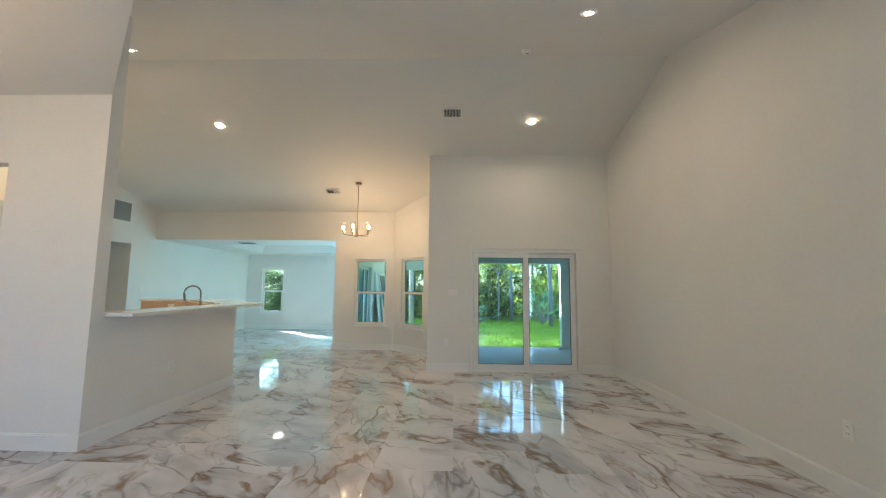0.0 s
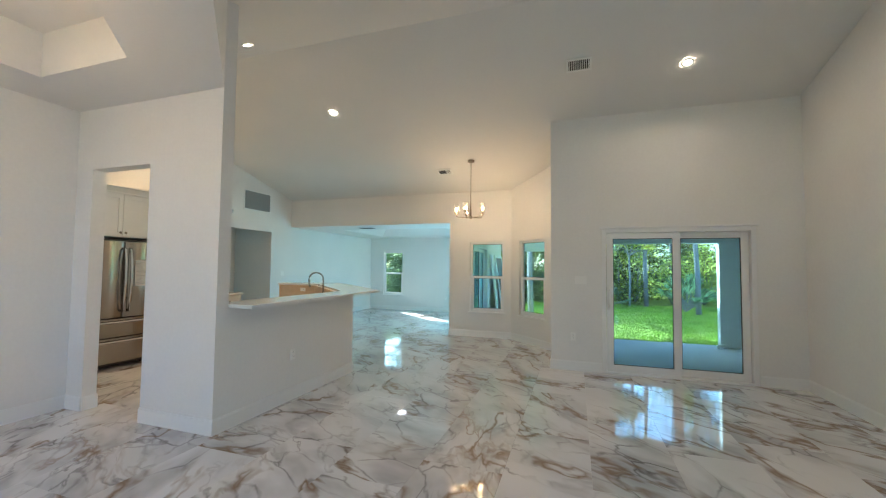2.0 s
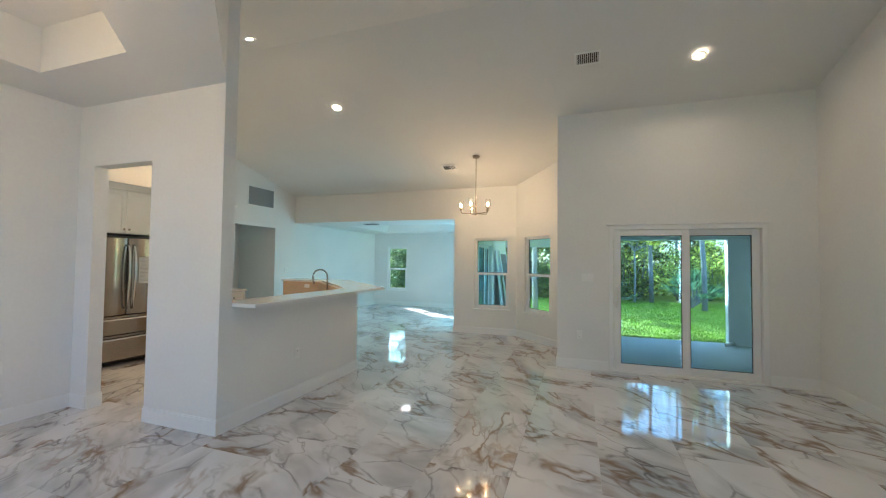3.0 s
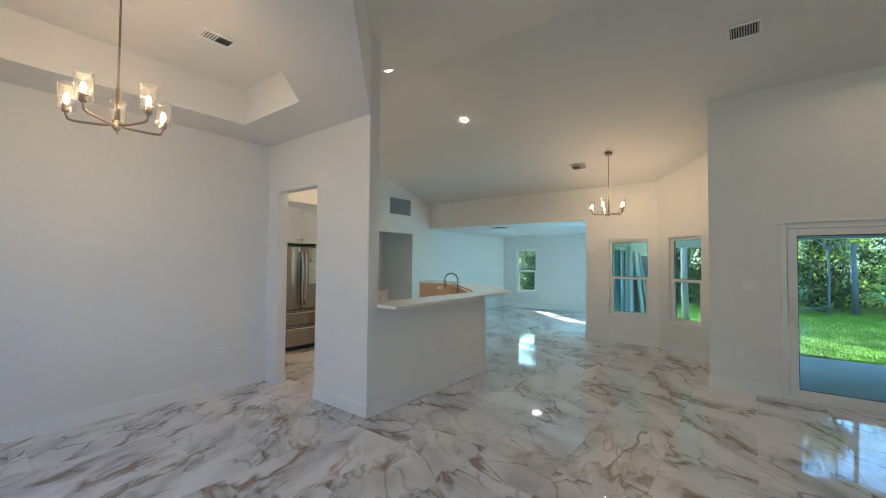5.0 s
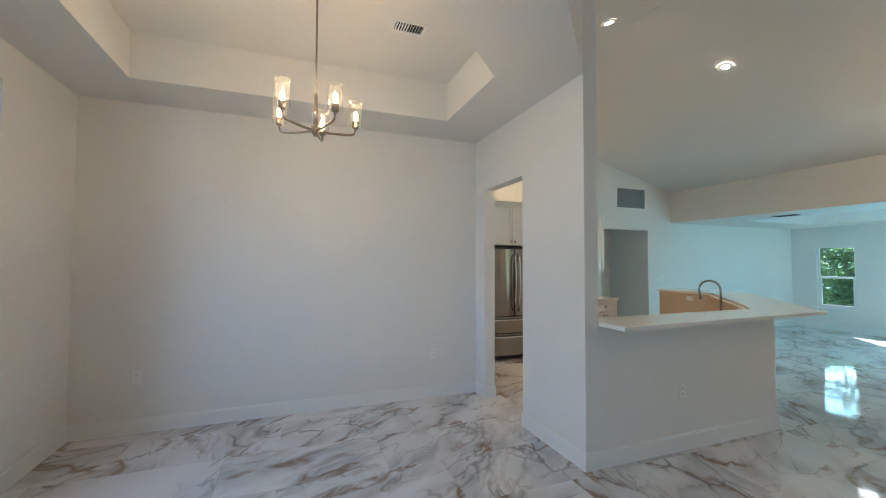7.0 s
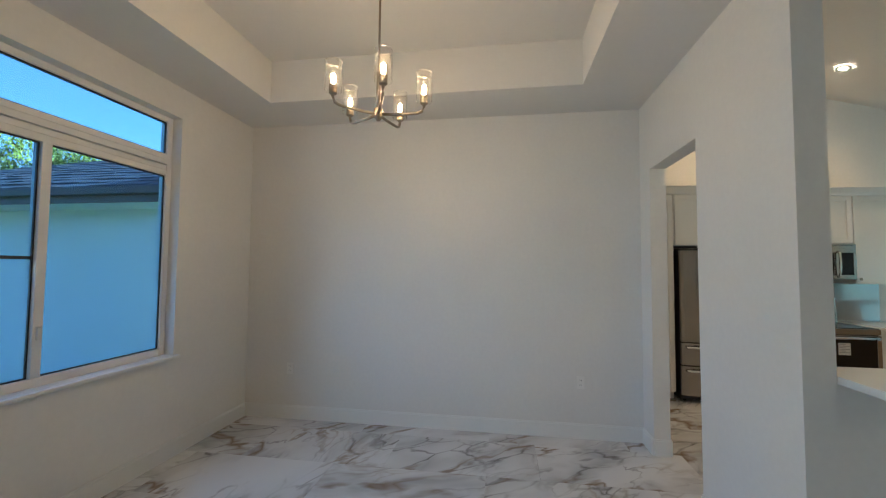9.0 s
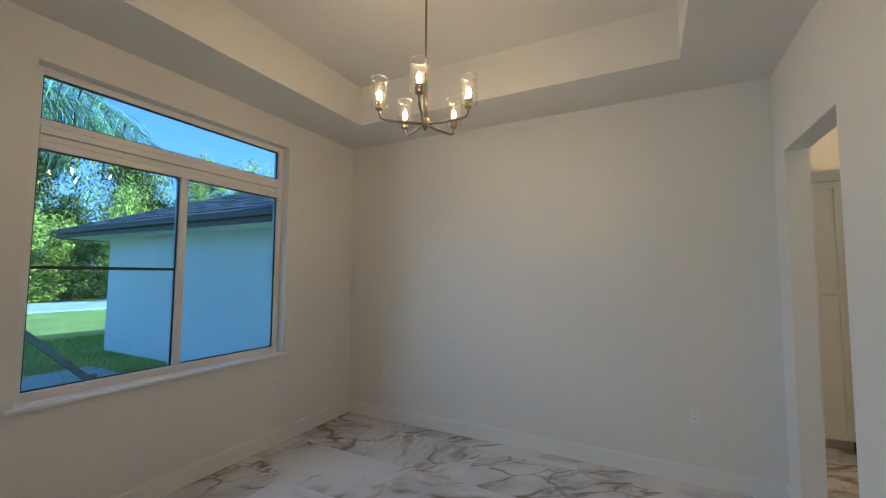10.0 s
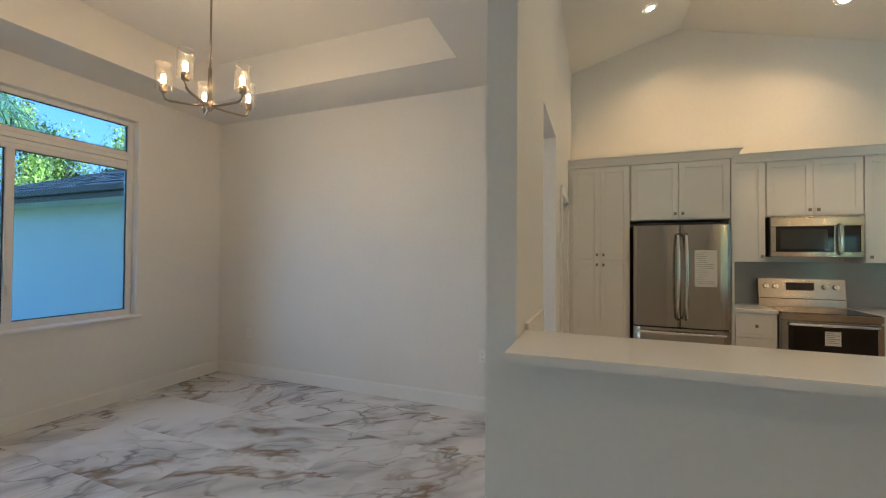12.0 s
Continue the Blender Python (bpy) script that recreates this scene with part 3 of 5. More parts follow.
def sliding_door(name, w, h, m, label, handle=True):
    """Two glazed panels in a white frame; origin at the low left corner, room side to -y."""
    d = root(name, m, label, "sliding door", kind="structure")
    f = 0.05
    def frame_fill(bm):
        box(bm, -0.012, -0.012, 0, f - 0.006, 0.12, h, 0.004), box(bm, w - f + 0.006, -0.012, 0, w + 0.012, 0.12, h, 0.004)
        box(bm, f - 0.006, -0.012, h - f, w - f + 0.006, 0.12, h + 0.012, 0.004), box(bm, f - 0.006, -0.02, 0, w - f + 0.006, 0.12, 0.025, 0.004)
    made("door_frame", VINYL, frame_fill, d)
    mid = w / 2
    for x0, x1, y in ((f, mid + 0.06, 0.0), (mid - 0.004, w - f, 0.055)):
        s = 0.085
        def panel(bm):
            box(bm, x0, y, 0.027, x0 + s, y + 0.045, h - f - 0.005, 0.004), box(bm, x1 - s, y, 0.027, x1, y + 0.045, h - f - 0.005, 0.004)
            box(bm, x0 + s, y, 0.027, x1 - s, y + 0.045, 0.125, 0.004), box(bm, x0 + s, y, h - f - 0.085, x1 - s, y + 0.045, h - f - 0.005, 0.004)
        pn = made("panel", VINYL, panel, d)
        g = block("pane", PANE, x0 + s, y + 0.02, 0.125, x1 - s, y + 0.026, h - f - 0.085, pn, label="tinted clear glass pane")
        g.visible_shadow = False
        def gasket(bm):
            a, b, lo, hi, t = x0 + s, x1 - s, 0.125, h - f - 0.085, 0.007
            box(bm, a, y + 0.012, lo, a + t, y + 0.03, hi), box(bm, b - t, y + 0.012, lo, b, y + 0.03, hi)
            box(bm, a + t, y + 0.012, lo, b - t, y + 0.03, lo + t), box(bm, a + t, y + 0.012, hi - t, b - t, y + 0.03, hi)
        made("gasket", DARK, gasket, pn, "thin black rubber gasket")
    block("head_trim", VINYL, -0.045, -0.026, h + 0.013, w + 0.045, 0.0, h + 0.040, d, 0.003)
    if handle:
        made("door_handle", VINYL, lambda bm: (tube(bm, [(f + 0.03, 0.0, 0.92), (f + 0.03, -0.045, 0.94), (f + 0.03, -0.05, 1.05), (f + 0.03, -0.045, 1.16), (f + 0.03, 0.0, 1.18)], 0.012), box(bm, f + 0.012, -0.008, 0.89, f + 0.05, 0.002, 1.21, 0.004)), d, "white pull handle", smooth=True)
    return d


sliding_door("door_1", 1.83, 2.04, pose(0.35, SLIDE, 0), "white sliding glass door to the covered porch")
sliding_door("door_2", 1.50, 2.0, pose(-2.40, 11.14, 0, 0, 0, -90), "white glazed patio door of the family room")


def picture_window():
    """Dining window: a long fixed light over a two-panel slider."""
    x0, x1, z0, z1 = -4.01, -2.20, 0.83, 2.81
    w, h = x1 - x0, z1 - z0
    win = root("window_4", pose(x1, WIN, z0, 0, 0, 180), "large white picture window with a fixed light above", "window", kind="structure")
    y0, y1, f = 0.085, 0.15, 0.05
    tz = 1.56
    def frame_fill(bm):
        box(bm, 0, y0, 0, f, y1, h, 0.004), box(bm, w - f, y0, 0, w, y1, h, 0.004)
        box(bm, f, y0, 0, w - f, y1, 0.055, 0.004), box(bm, f, y0, h - 0.045, w - f, y1, h, 0.004)
        box(bm, f, y0, tz - 0.075, w - f, y1, tz - 0.030, 0.003), box(bm, f, y0 + 0.006, tz - 0.028, w - f, y1, tz + 0.012, 0.003), box(bm, f, y0 - 0.012, tz + 0.016, w - f, y1, tz + 0.058, 0.003), box(bm, f, y0, tz + 0.062, w - f, y1, tz + 0.105, 0.003)
        box(bm, 0.86, y0 - 0.006, 0.055, 0.915, y1, tz - 0.075, 0.004)
    made("window_frame", VINYL, frame_fill, win)
    made("latch", VINYL, lambda bm: box(bm, 0.875, y0 - 0.025, 0.28, 0.90, y0 - 0.006, 0.36, 0.005), win)
    made("muntin", DARK, lambda bm: box(bm, f, 0.110, 0.765, 0.86, 0.122, 0.785), win, "dark horizontal screen bar")
    for a, b, lo, hi in ((f, 0.86, 0.055, tz - 0.075), (0.915, w - f, 0.055, tz - 0.075), (f, w - f, tz + 0.105, h - 0.045)):
        g = block("pane", PANE_FRONT, a, 0.116, lo, b, 0.121, hi, win, label="tinted clear glass pane")
        g.visible_shadow = False
        def gasket(bm):
            t = 0.009
            box(bm, a, 0.103, lo, a + t, 0.114, hi), box(bm, b - t, 0.103, lo, b, 0.114, hi)
            box(bm, a + t, 0.103, lo, b - t, 0.114, lo + t), box(bm, a + t, 0.103, hi - t, b - t, 0.114, hi)
        made("gasket", DARK, gasket, win, "thin black rubber gasket")
    made("window_sill", TRIM, lambda bm: (box(bm, -0.04, -0.035, -0.026, w + 0.04, 0.0, 0.0, 0.007), box(bm, 0.001, 0, -0.02, w - 0.001, 0.09, 0.001)), win, "white sill board")


picture_window()

# narrow foyer sidelight, unseen, assumed for the light on the dining wall
lite = root("window_5", pose(RIGHT, -0.07, 0.35, 0, 0, -90), "unseen narrow white sidelight, added to light the dining wall", "window", kind="structure")
made("window_frame", VINYL, lambda bm: (box(bm, 0.001, 0.05, 0, 0.035, 0.11, 1.9, 0.003), box(bm, 0.345, 0.05, 0, 0.379, 0.11, 1.9, 0.003), box(bm, 0.035, 0.05, 0, 0.345, 0.11, 0.035, 0.003), box(bm, 0.035, 0.05, 1.865, 0.345, 0.11, 1.9, 0.003)), lite)
block("pane", PANE, 0.035, 0.078, 0.035, 0.345, 0.083, 1.865, lite).visible_shadow = False

# unseen entry door behind, added to let in daylight; closet door
sliding_door("door_3", 1.80, 2.44, pose(1.5, FRONT, 0, 0, 0, 180), "unseen white glazed entry door, added to let in daylight", False)
door = root("door_4", pose(-6.05, 3.35, 0), "white painted closet door", "door", kind="structure")
block("door_leaf", TRIM, 0.01, 0.0, 0.01, 0.79, 0.04, 2.04, door, 0.003)
made("casing", TRIM, lambda bm: (box(bm, -0.07, 0.082, 0, 0.0, 0.098, 2.12), box(bm, 0.80, 0.082, 0, 0.87, 0.098, 2.12), box(bm, 0.0, 0.082, 2.05, 0.80, 0.098, 2.12)), door)


# ---- lamps ----
def lamp(name, kind, energy, color, m, size=0.05):
    d = bpy.data.lights.new(name, kind)
    d.energy, d.color = energy, color
    if kind == "AREA":
        d.shape, d.size = "DISK", size
    else:
        d.shadow_soft_size = size
    ob = new(name, d)
    ob.matrix_world = m
    return ob


WARM = (1.0, 0.72, 0.43)
CANS = [(-3.68, 5.95), (1.25, 5.89), (-3.79, 4.31), (1.31, 3.45), (-6.1, 4.28), (-6.2, 5.94)]
for x, y in CANS:
    s = 1 if y < RIDGE else -1
    tilt = math.degrees(math.atan(PITCH)) * s
    can = root("downlight", pose(x, y, vault(y), tilt, 0, 0), "round white recessed downlight, lit warm", "downlight", "downlights in the vault")
    def ring(bm):
        n = 32
        for r, z in ((0.074, -0.001), (0.072, -0.008), (0.044, -0.010), (0.038, -0.004)):
            for k in range(n):
                bm.verts.new((r * math.cos(2 * math.pi * k / n), r * math.sin(2 * math.pi * k / n), z))
        bm.verts.ensure_lookup_table()
        for j in range(3):
            for k in range(n):
                bm.faces.new([bm.verts[i] for i in (j * n + k, j * n + (k + 1) % n, (j + 1) * n + (k + 1) % n, (j + 1) * n + k)])
    made("trim_ring", TRIM, ring, can, smooth=True)
    made("lens", LENS, lambda bm: cyl(bm, (0, 0, -0.005), (0, 0, -0.002), 0.038, seg=32), can, "glowing frosted lens")
    lamp("downlight_lamp", "AREA", 1.6 if x < -5 else 1.15, (1.0, 0.62, 0.28) if x < -5 else WARM, pose(x, y, vault(y), tilt, 0, 0) @ pose(0, 0, -0.012), 0.09).data.spread = radians(130 if x < -5 else 170)


def chandelier(x, y, z, top, spin, energy):
    """Five-arm chandelier: canopy, rod, turned sleeve, hub, bent arms with cups, glass cylinders and bulbs. z: the hub."""
    ch = root("chandelier", pose(x, y, z, 0, 0, spin), "five-arm brushed nickel chandelier with clear glass cylinder shades, lit", "chandelier", "chandeliers")
    d = top - z
    made("canopy", NICKEL, lambda bm: (cyl(bm, (0, 0, d - 0.022), (0, 0, d + 0.012), 0.062, 0.064, 32), cyl(bm, (0, 0, d - 0.034), (0, 0, d - 0.022), 0.02, 0.058, 32)), ch)
    made("rod", NICKEL, lambda bm: cyl(bm, (0, 0, 0.25), (0, 0, d - 0.03), 0.0065, seg=14), ch, smooth=True)
    made("sleeve", NICKEL, lambda bm: (cyl(bm, (0, 0, 0.03), (0, 0, 0.245), 0.017, 0.012, 20), cyl(bm, (0, 0, 0.245), (0, 0, 0.255), 0.0125, 0.009, 20)), ch, smooth=True)
    made("hub", NICKEL, lambda bm: (cyl(bm, (0, 0, -0.02), (0, 0, 0.03), 0.026, 0.026, 24), cyl(bm, (0, 0, -0.038), (0, 0, -0.02), 0.011, 0.022, 20)), ch)
    for k in range(5):
        a = 2 * math.pi * k / 5
        u = Vector((math.cos(a), math.sin(a), 0))
        r = 0.266
        pts = [u * 0.02, u * 0.10 + Vector((0, 0, -0.004)), u * 0.20 + Vector((0, 0, 0.0)), u * (r - 0.035) + Vector((0, 0, 0.003)), u * (r - 0.010) + Vector((0, 0, 0.012)), u * r + Vector((0, 0, 0.040)), u * r + Vector((0, 0, 0.064))]
        arm = made("arm", NICKEL, lambda bm: tube(bm, pts, 0.0085, 10), ch, smooth=True)
        c = u * r + Vector((0, 0, -0.012))
        made("cup", NICKEL, lambda bm: (cyl(bm, c + Vector((0, 0, 0.07)), c + Vector((0, 0, 0.115)), 0.023, 0.023, 22), cyl(bm, c + Vector((0, 0, 0.062)), c + Vector((0, 0, 0.07)), 0.013, 0.023, 22), cyl(bm, c + Vector((-0.052, 0, 0.098)), c + Vector((0.052, 0, 0.098)), 0.003, seg=8)), arm)
        def shade(bm):
            n = 32
            for rr, zz in ((0.045, 0.079), (0.047, 0.082), (0.047, 0.248), (0.0445, 0.248), (0.0445, 0.084)):
                for j in range(n):
                    bm.verts.new(c + Vector((rr * math.cos(2 * math.pi * j / n), rr * math.sin(2 * math.pi * j / n), zz)))
            bm.verts.ensure_lookup_table()
            for i in range(4):
                for j in range(n):
                    bm.faces.new([bm.verts[q] for q in (i * n + j, i * n + (j + 1) % n, (i + 1) * n + (j + 1) % n, (i + 1) * n + j)])
        sh = made("shade", CLEAR, shade, arm, "clear glass cylinder shade", smooth=True)
        sh.visible_shadow = False
        def rim(bm):
            n, k = 32, 6
            rows = []
            for j in range(n):
                a = 2 * math.pi * j / n
                e = Vector((math.cos(a), math.sin(a), 0))
                rows.append([bm.verts.new(c + e * (0.0458 + 0.0016 * math.cos(2 * math.pi * i / k)) + Vector((0, 0, 0.248 + 0.0016 * math.sin(2 * math.pi * i / k)))) for i in range(k)])
            for j in range(n):
                for i in range(k):
                    bm.faces.new((rows[j][i], rows[(j + 1) % n][i], rows[(j + 1) % n][(i + 1) % k], rows[j][(i + 1) % k]))
        made("rim", GLASS_RIM, rim, arm, "polished glass rim", smooth=True)
        def bulb(bm):
            n = 16
            prof = [(0.003, 0.120), (0.009, 0.125), (0.0125, 0.140), (0.0125, 0.165), (0.008, 0.178), (0.002, 0.181)]
            for rr, zz in prof:
                for j in range(n):
                    bm.verts.new(c + Vector((rr * math.cos(2 * math.pi * j / n), rr * math.sin(2 * math.pi * j / n), zz)))
            bm.verts.ensure_lookup_table()
            for i in range(len(prof) - 1):
                for j in range(n):
                    bm.faces.new([bm.verts[q] for q in (i * n + j, i * n + (j + 1) % n, (i + 1) * n + (j + 1) % n, (i + 1) * n + j)])
        bl = made("filament", BULB, bulb, arm, "glowing warm filament", smooth=True)
        bl.visible_shadow = False
        def globe(bm):
            bmesh.ops.create_uvsphere(bm, u_segments=16, v_segments=10, radius=0.029, matrix=Matrix.Translation(c + Vector((0, 0, 0.150))) @ Matrix.Diagonal((1, 1, 1.25, 1)))
        gb = made("bulb_glass", BULB_GLASS, globe, arm, "clear round bulb glass", smooth=True)
        gb.visible_shadow = False
        w = Matrix.Translation((x, y, z)) @ Matrix.Rotation(radians(spin), 4, "Z")
        lamp("bulb_lamp", "POINT", energy, (1.0, 0.44, 0.14), Matrix.Translation(w @ (c + Vector((0, 0, 0.150)))), 0.009)
    return ch


chandelier(-3.25, 1.32, 2.452, TRAY_Z, 23, 0.09)
chandelier(-1.85, 7.66, 2.40, vault(7.66), 50, 0.135)


# daylight of the family room's glazed door
day = bpy.data.lights.new("door_daylight", "AREA")
day.shape, day.size, day.size_y, day.energy, day.color = "RECTANGLE", 1.4, 1.8, 6.8, (0.42, 0.92, 1.0)
new("door_daylight", day).matrix_world = look((-2.43, 10.39, 1.0), (-5.0, 10.39, 1.0))

# added lamp for sky light through the unseen, assumed entry door
entry = bpy.data.lights.new("added_entry_light", "AREA")
entry.shape, entry.size, entry.size_y, entry.energy, entry.color = "RECTANGLE", 1.6, 2.2, 0.25, (0.8, 0.9, 1.0)
new("added_entry_light", entry).matrix_world = look((0.6, FRONT + 0.08, 1.2), (0.6, FRONT + 2, 1.2))

# added lamp in the unseen foyer sidelight, brightening the dining wall
side_day = bpy.data.lights.new("added_sidelight_lamp", "AREA")
side_day.shape, side_day.size, side_day.size_y, side_day.energy, side_day.color = "RECTANGLE", 0.34, 1.8, 4.4, (0.72, 0.86, 1.0)
new("added_sidelight_lamp", side_day).matrix_world = look((RIGHT - 0.01, -0.26, 1.30), (RIGHT - 2.0, -0.26, 1.30))

disc = root("ceiling_light", pose(-4.8, 11.3, 2.75), "round flush ceiling light with a frosted diffuser, lit", "ceiling light")
made("base", PLASTIC, lambda bm: cyl(bm, (0, 0, -0.018), (0, 0, -0.001), 0.15, 0.14, 40), disc)
made("diffuser", DISC, lambda bm: cyl(bm, (0, 0, -0.034), (0, 0, -0.019), 0.12, 0.13, 40), disc, "frosted glowing diffuser")

# sky light through the dining room's picture window, falling inwards and down
pict = bpy.data.lights.new("window_daylight", "AREA")
pict.shape, pict.size, pict.size_y, pict.energy, pict.color = "RECTANGLE", 1.7, 1.85, 2.0, (0.84, 0.93, 1.0)
new("window_daylight", pict).matrix_world = look((-3.1, WIN + 0.02, 1.82), (-3.1, WIN + 2.02, 0.95))
pict.spread = radians(125)


# ---- kitchen ----
def shaker(bm, x, y0, y1, z0, z1, rail=0.058):
    """A shaker front on the plane x: frame proud of a sunk panel."""
    t = 0.02
    box(bm, x, y0, z0, x + t, y0 + rail, z1, 0.0015), box(bm, x, y1 - rail, z0, x + t, y1, z1, 0.0015)
    box(bm, x, y0 + rail, z0, x + t, y1 - rail, z0 + rail, 0.0015), box(bm, x, y0 + rail, z1 - rail, x + t, y1 - rail, z1, 0.0015)
    box(bm, x, y0 + rail - 0.002, z0 + rail - 0.002, x + 0.009, y1 - rail + 0.002, z1 - rail + 0.002)


def knob(bm, x, y, z):
    cyl(bm, (x, y, z), (x + 0.018, y, z), 0.006, seg=12)
    box(bm, x + 0.016, y - 0.013, z - 0.016, x + 0.028, y + 0.013, z + 0.016, 0.003)


def cabinet(name, y0, y1, z0, z1, depth, fronts, label, crown=False, kick=False, group="kitchen cabinets", over=0.0):
    """A cabinet against the kitchen's back wall. fronts: (y0, y1, z0, z1, knob y, knob z) in the world."""
    cb = root(name, pose(LEFT + 0.002, y0, 0), label, "cabinet", group)
    w = y1 - y0
    lo = z0 + (0.10 if kick else 0)
    block("body", CAB, 0, 0.0015, lo, depth, w - 0.0015, z1, cb, 0.002)
    if kick:
        block("toe_kick", CAB, 0, 0.002, z0, depth - 0.07, w - 0.002, lo, cb)
    for a, b, c, d, ky, kz in fronts:
        dr = made("door" if d - c > 0.3 else "drawer_front", CAB, lambda bm: shaker(bm, depth + 0.001, a - y0 + 0.002, b - y0 - 0.002, c + 0.002, d - 0.002, 0.058 if d - c > 0.3 else 0.032), cb)
        made("knob", NICKEL, lambda bm: knob(bm, depth + 0.021, ky - y0, kz), dr, "square brushed nickel knob")
    if crown:
        def cr(bm):
            prof = [(depth + 0.004, z1 - 0.035), (depth + 0.024, z1 - 0.035), (depth + 0.030, z1 - 0.012), (depth + 0.062, z1 + 0.045), (depth + 0.075, z1 + 0.052), (depth + 0.075, z1 + 0.068), (depth + 0.004, z1 + 0.068)]
            a = [bm.verts.new((x, 0.0, z)) for x, z in prof]
            b = [bm.verts.new((x, w + (over * min(1.0, max(0.0, (x - depth) / 0.075)) + 0.028 if over else 0.0), z)) for x, z in prof]
            n = len(prof)
            bm.faces.new(a[::-1]), bm.faces.new(b)
            for i in range(n):
                bm.faces.new((a[i], a[(i + 1) % n], b[(i + 1) % n], b[i]))
            box(bm, 0, 0.001, z1 + 0.002, depth + 0.003, w - 0.001, z1 + 0.066)
        made("crown", CAB, cr, cb, "white crown moulding")
    return cb


def pair(y0, y1, z0, z1, kz):
    m = (y0 + y1) / 2
    return [(y0, m, z0, z1, m - 0.035, kz), (m, y1, z0, z1, m + 0.035, kz)]


cabinet("pantry_cabinet", 3.434, 4.10, 0, 2.525, 0.62, pair(3.48, 4.09, 1.42, 2.48, 1.475) + pair(3.48, 4.09, 0.10, 1.415, 1.36), "tall white shaker pantry cabinet with four doors", True, True)
cabinet("over_fridge_cabinet", 4.10, 5.05, 1.86, 2.525, 0.62, pair(4.11, 5.04, 1.87, 2.48, 1.925), "white two-door cabinet above the refrigerator", True, over=0.07)
cabinet("wall_cabinet", 5.08, 5.44, 1.41, 2.525, 0.33, [(5.085, 5.435, 1.415, 2.48, 5.40, 1.47)], "white single-door shaker wall cabinet", True)
cabinet("wall_cabinet", 5.44, 6.24, 1.895, 2.525, 0.33, pair(5.445, 6.235, 1.90, 2.48, 1.955), "short white wall cabinet above the microwave", True)
cabinet("wall_cabinet", 6.24, 6.76, 1.41, 2.525, 0.33, [(6.245, 6.755, 1.415, 2.48, 6.285, 1.47)], "white single-door shaker wall cabinet", True)
cabinet("base_cabinet", 5.08, 5.45, 0, 0.89, 0.60, [(5.09, 5.44, 0.64, 0.88, 5.265, 0.76), (5.09, 5.44, 0.37, 0.635, 5.265, 0.50), (5.09, 5.44, 0.10, 0.365, 5.265, 0.23)], "white base cabinet with three drawers", False, True)
cabinet("base_cabinet", 6.22, 6.80, 0, 0.89, 0.60, [(6.23, 6.79, 0.68, 0.88, 6.51, 0.78)] + pair(6.23, 6.79, 0.10, 0.67, 0.62), "white base cabinet with drawers over doors", False, True)
tagged(block("fridge_side_panel", CAB, LEFT + 0.002, 5.052, 0, LEFT + 0.64, 5.078, 2.525, None, 0.002), "white panel beside the refrigerator", "cabinet panel")
tagged(block("worktop", QUARTZ, LEFT + 0.002, 5.079, 0.892, LEFT + 0.64, 5.448, 0.93, None, 0.004), "white quartz worktop beside the range", "worktop", "kitchen worktops")
tagged(block("worktop", QUARTZ, LEFT + 0.002, 6.222, 0.892, LEFT + 0.64, 6.82, 0.93, None, 0.004), "white quartz worktop beside the range", "worktop", "kitchen worktops")
structure("backsplash", SPLASH, lambda bm: box(bm, LEFT, 5.079, 0.932, LEFT + 0.008, 6.76, 1.408), "glossy grey glass backsplash", "backsplash")


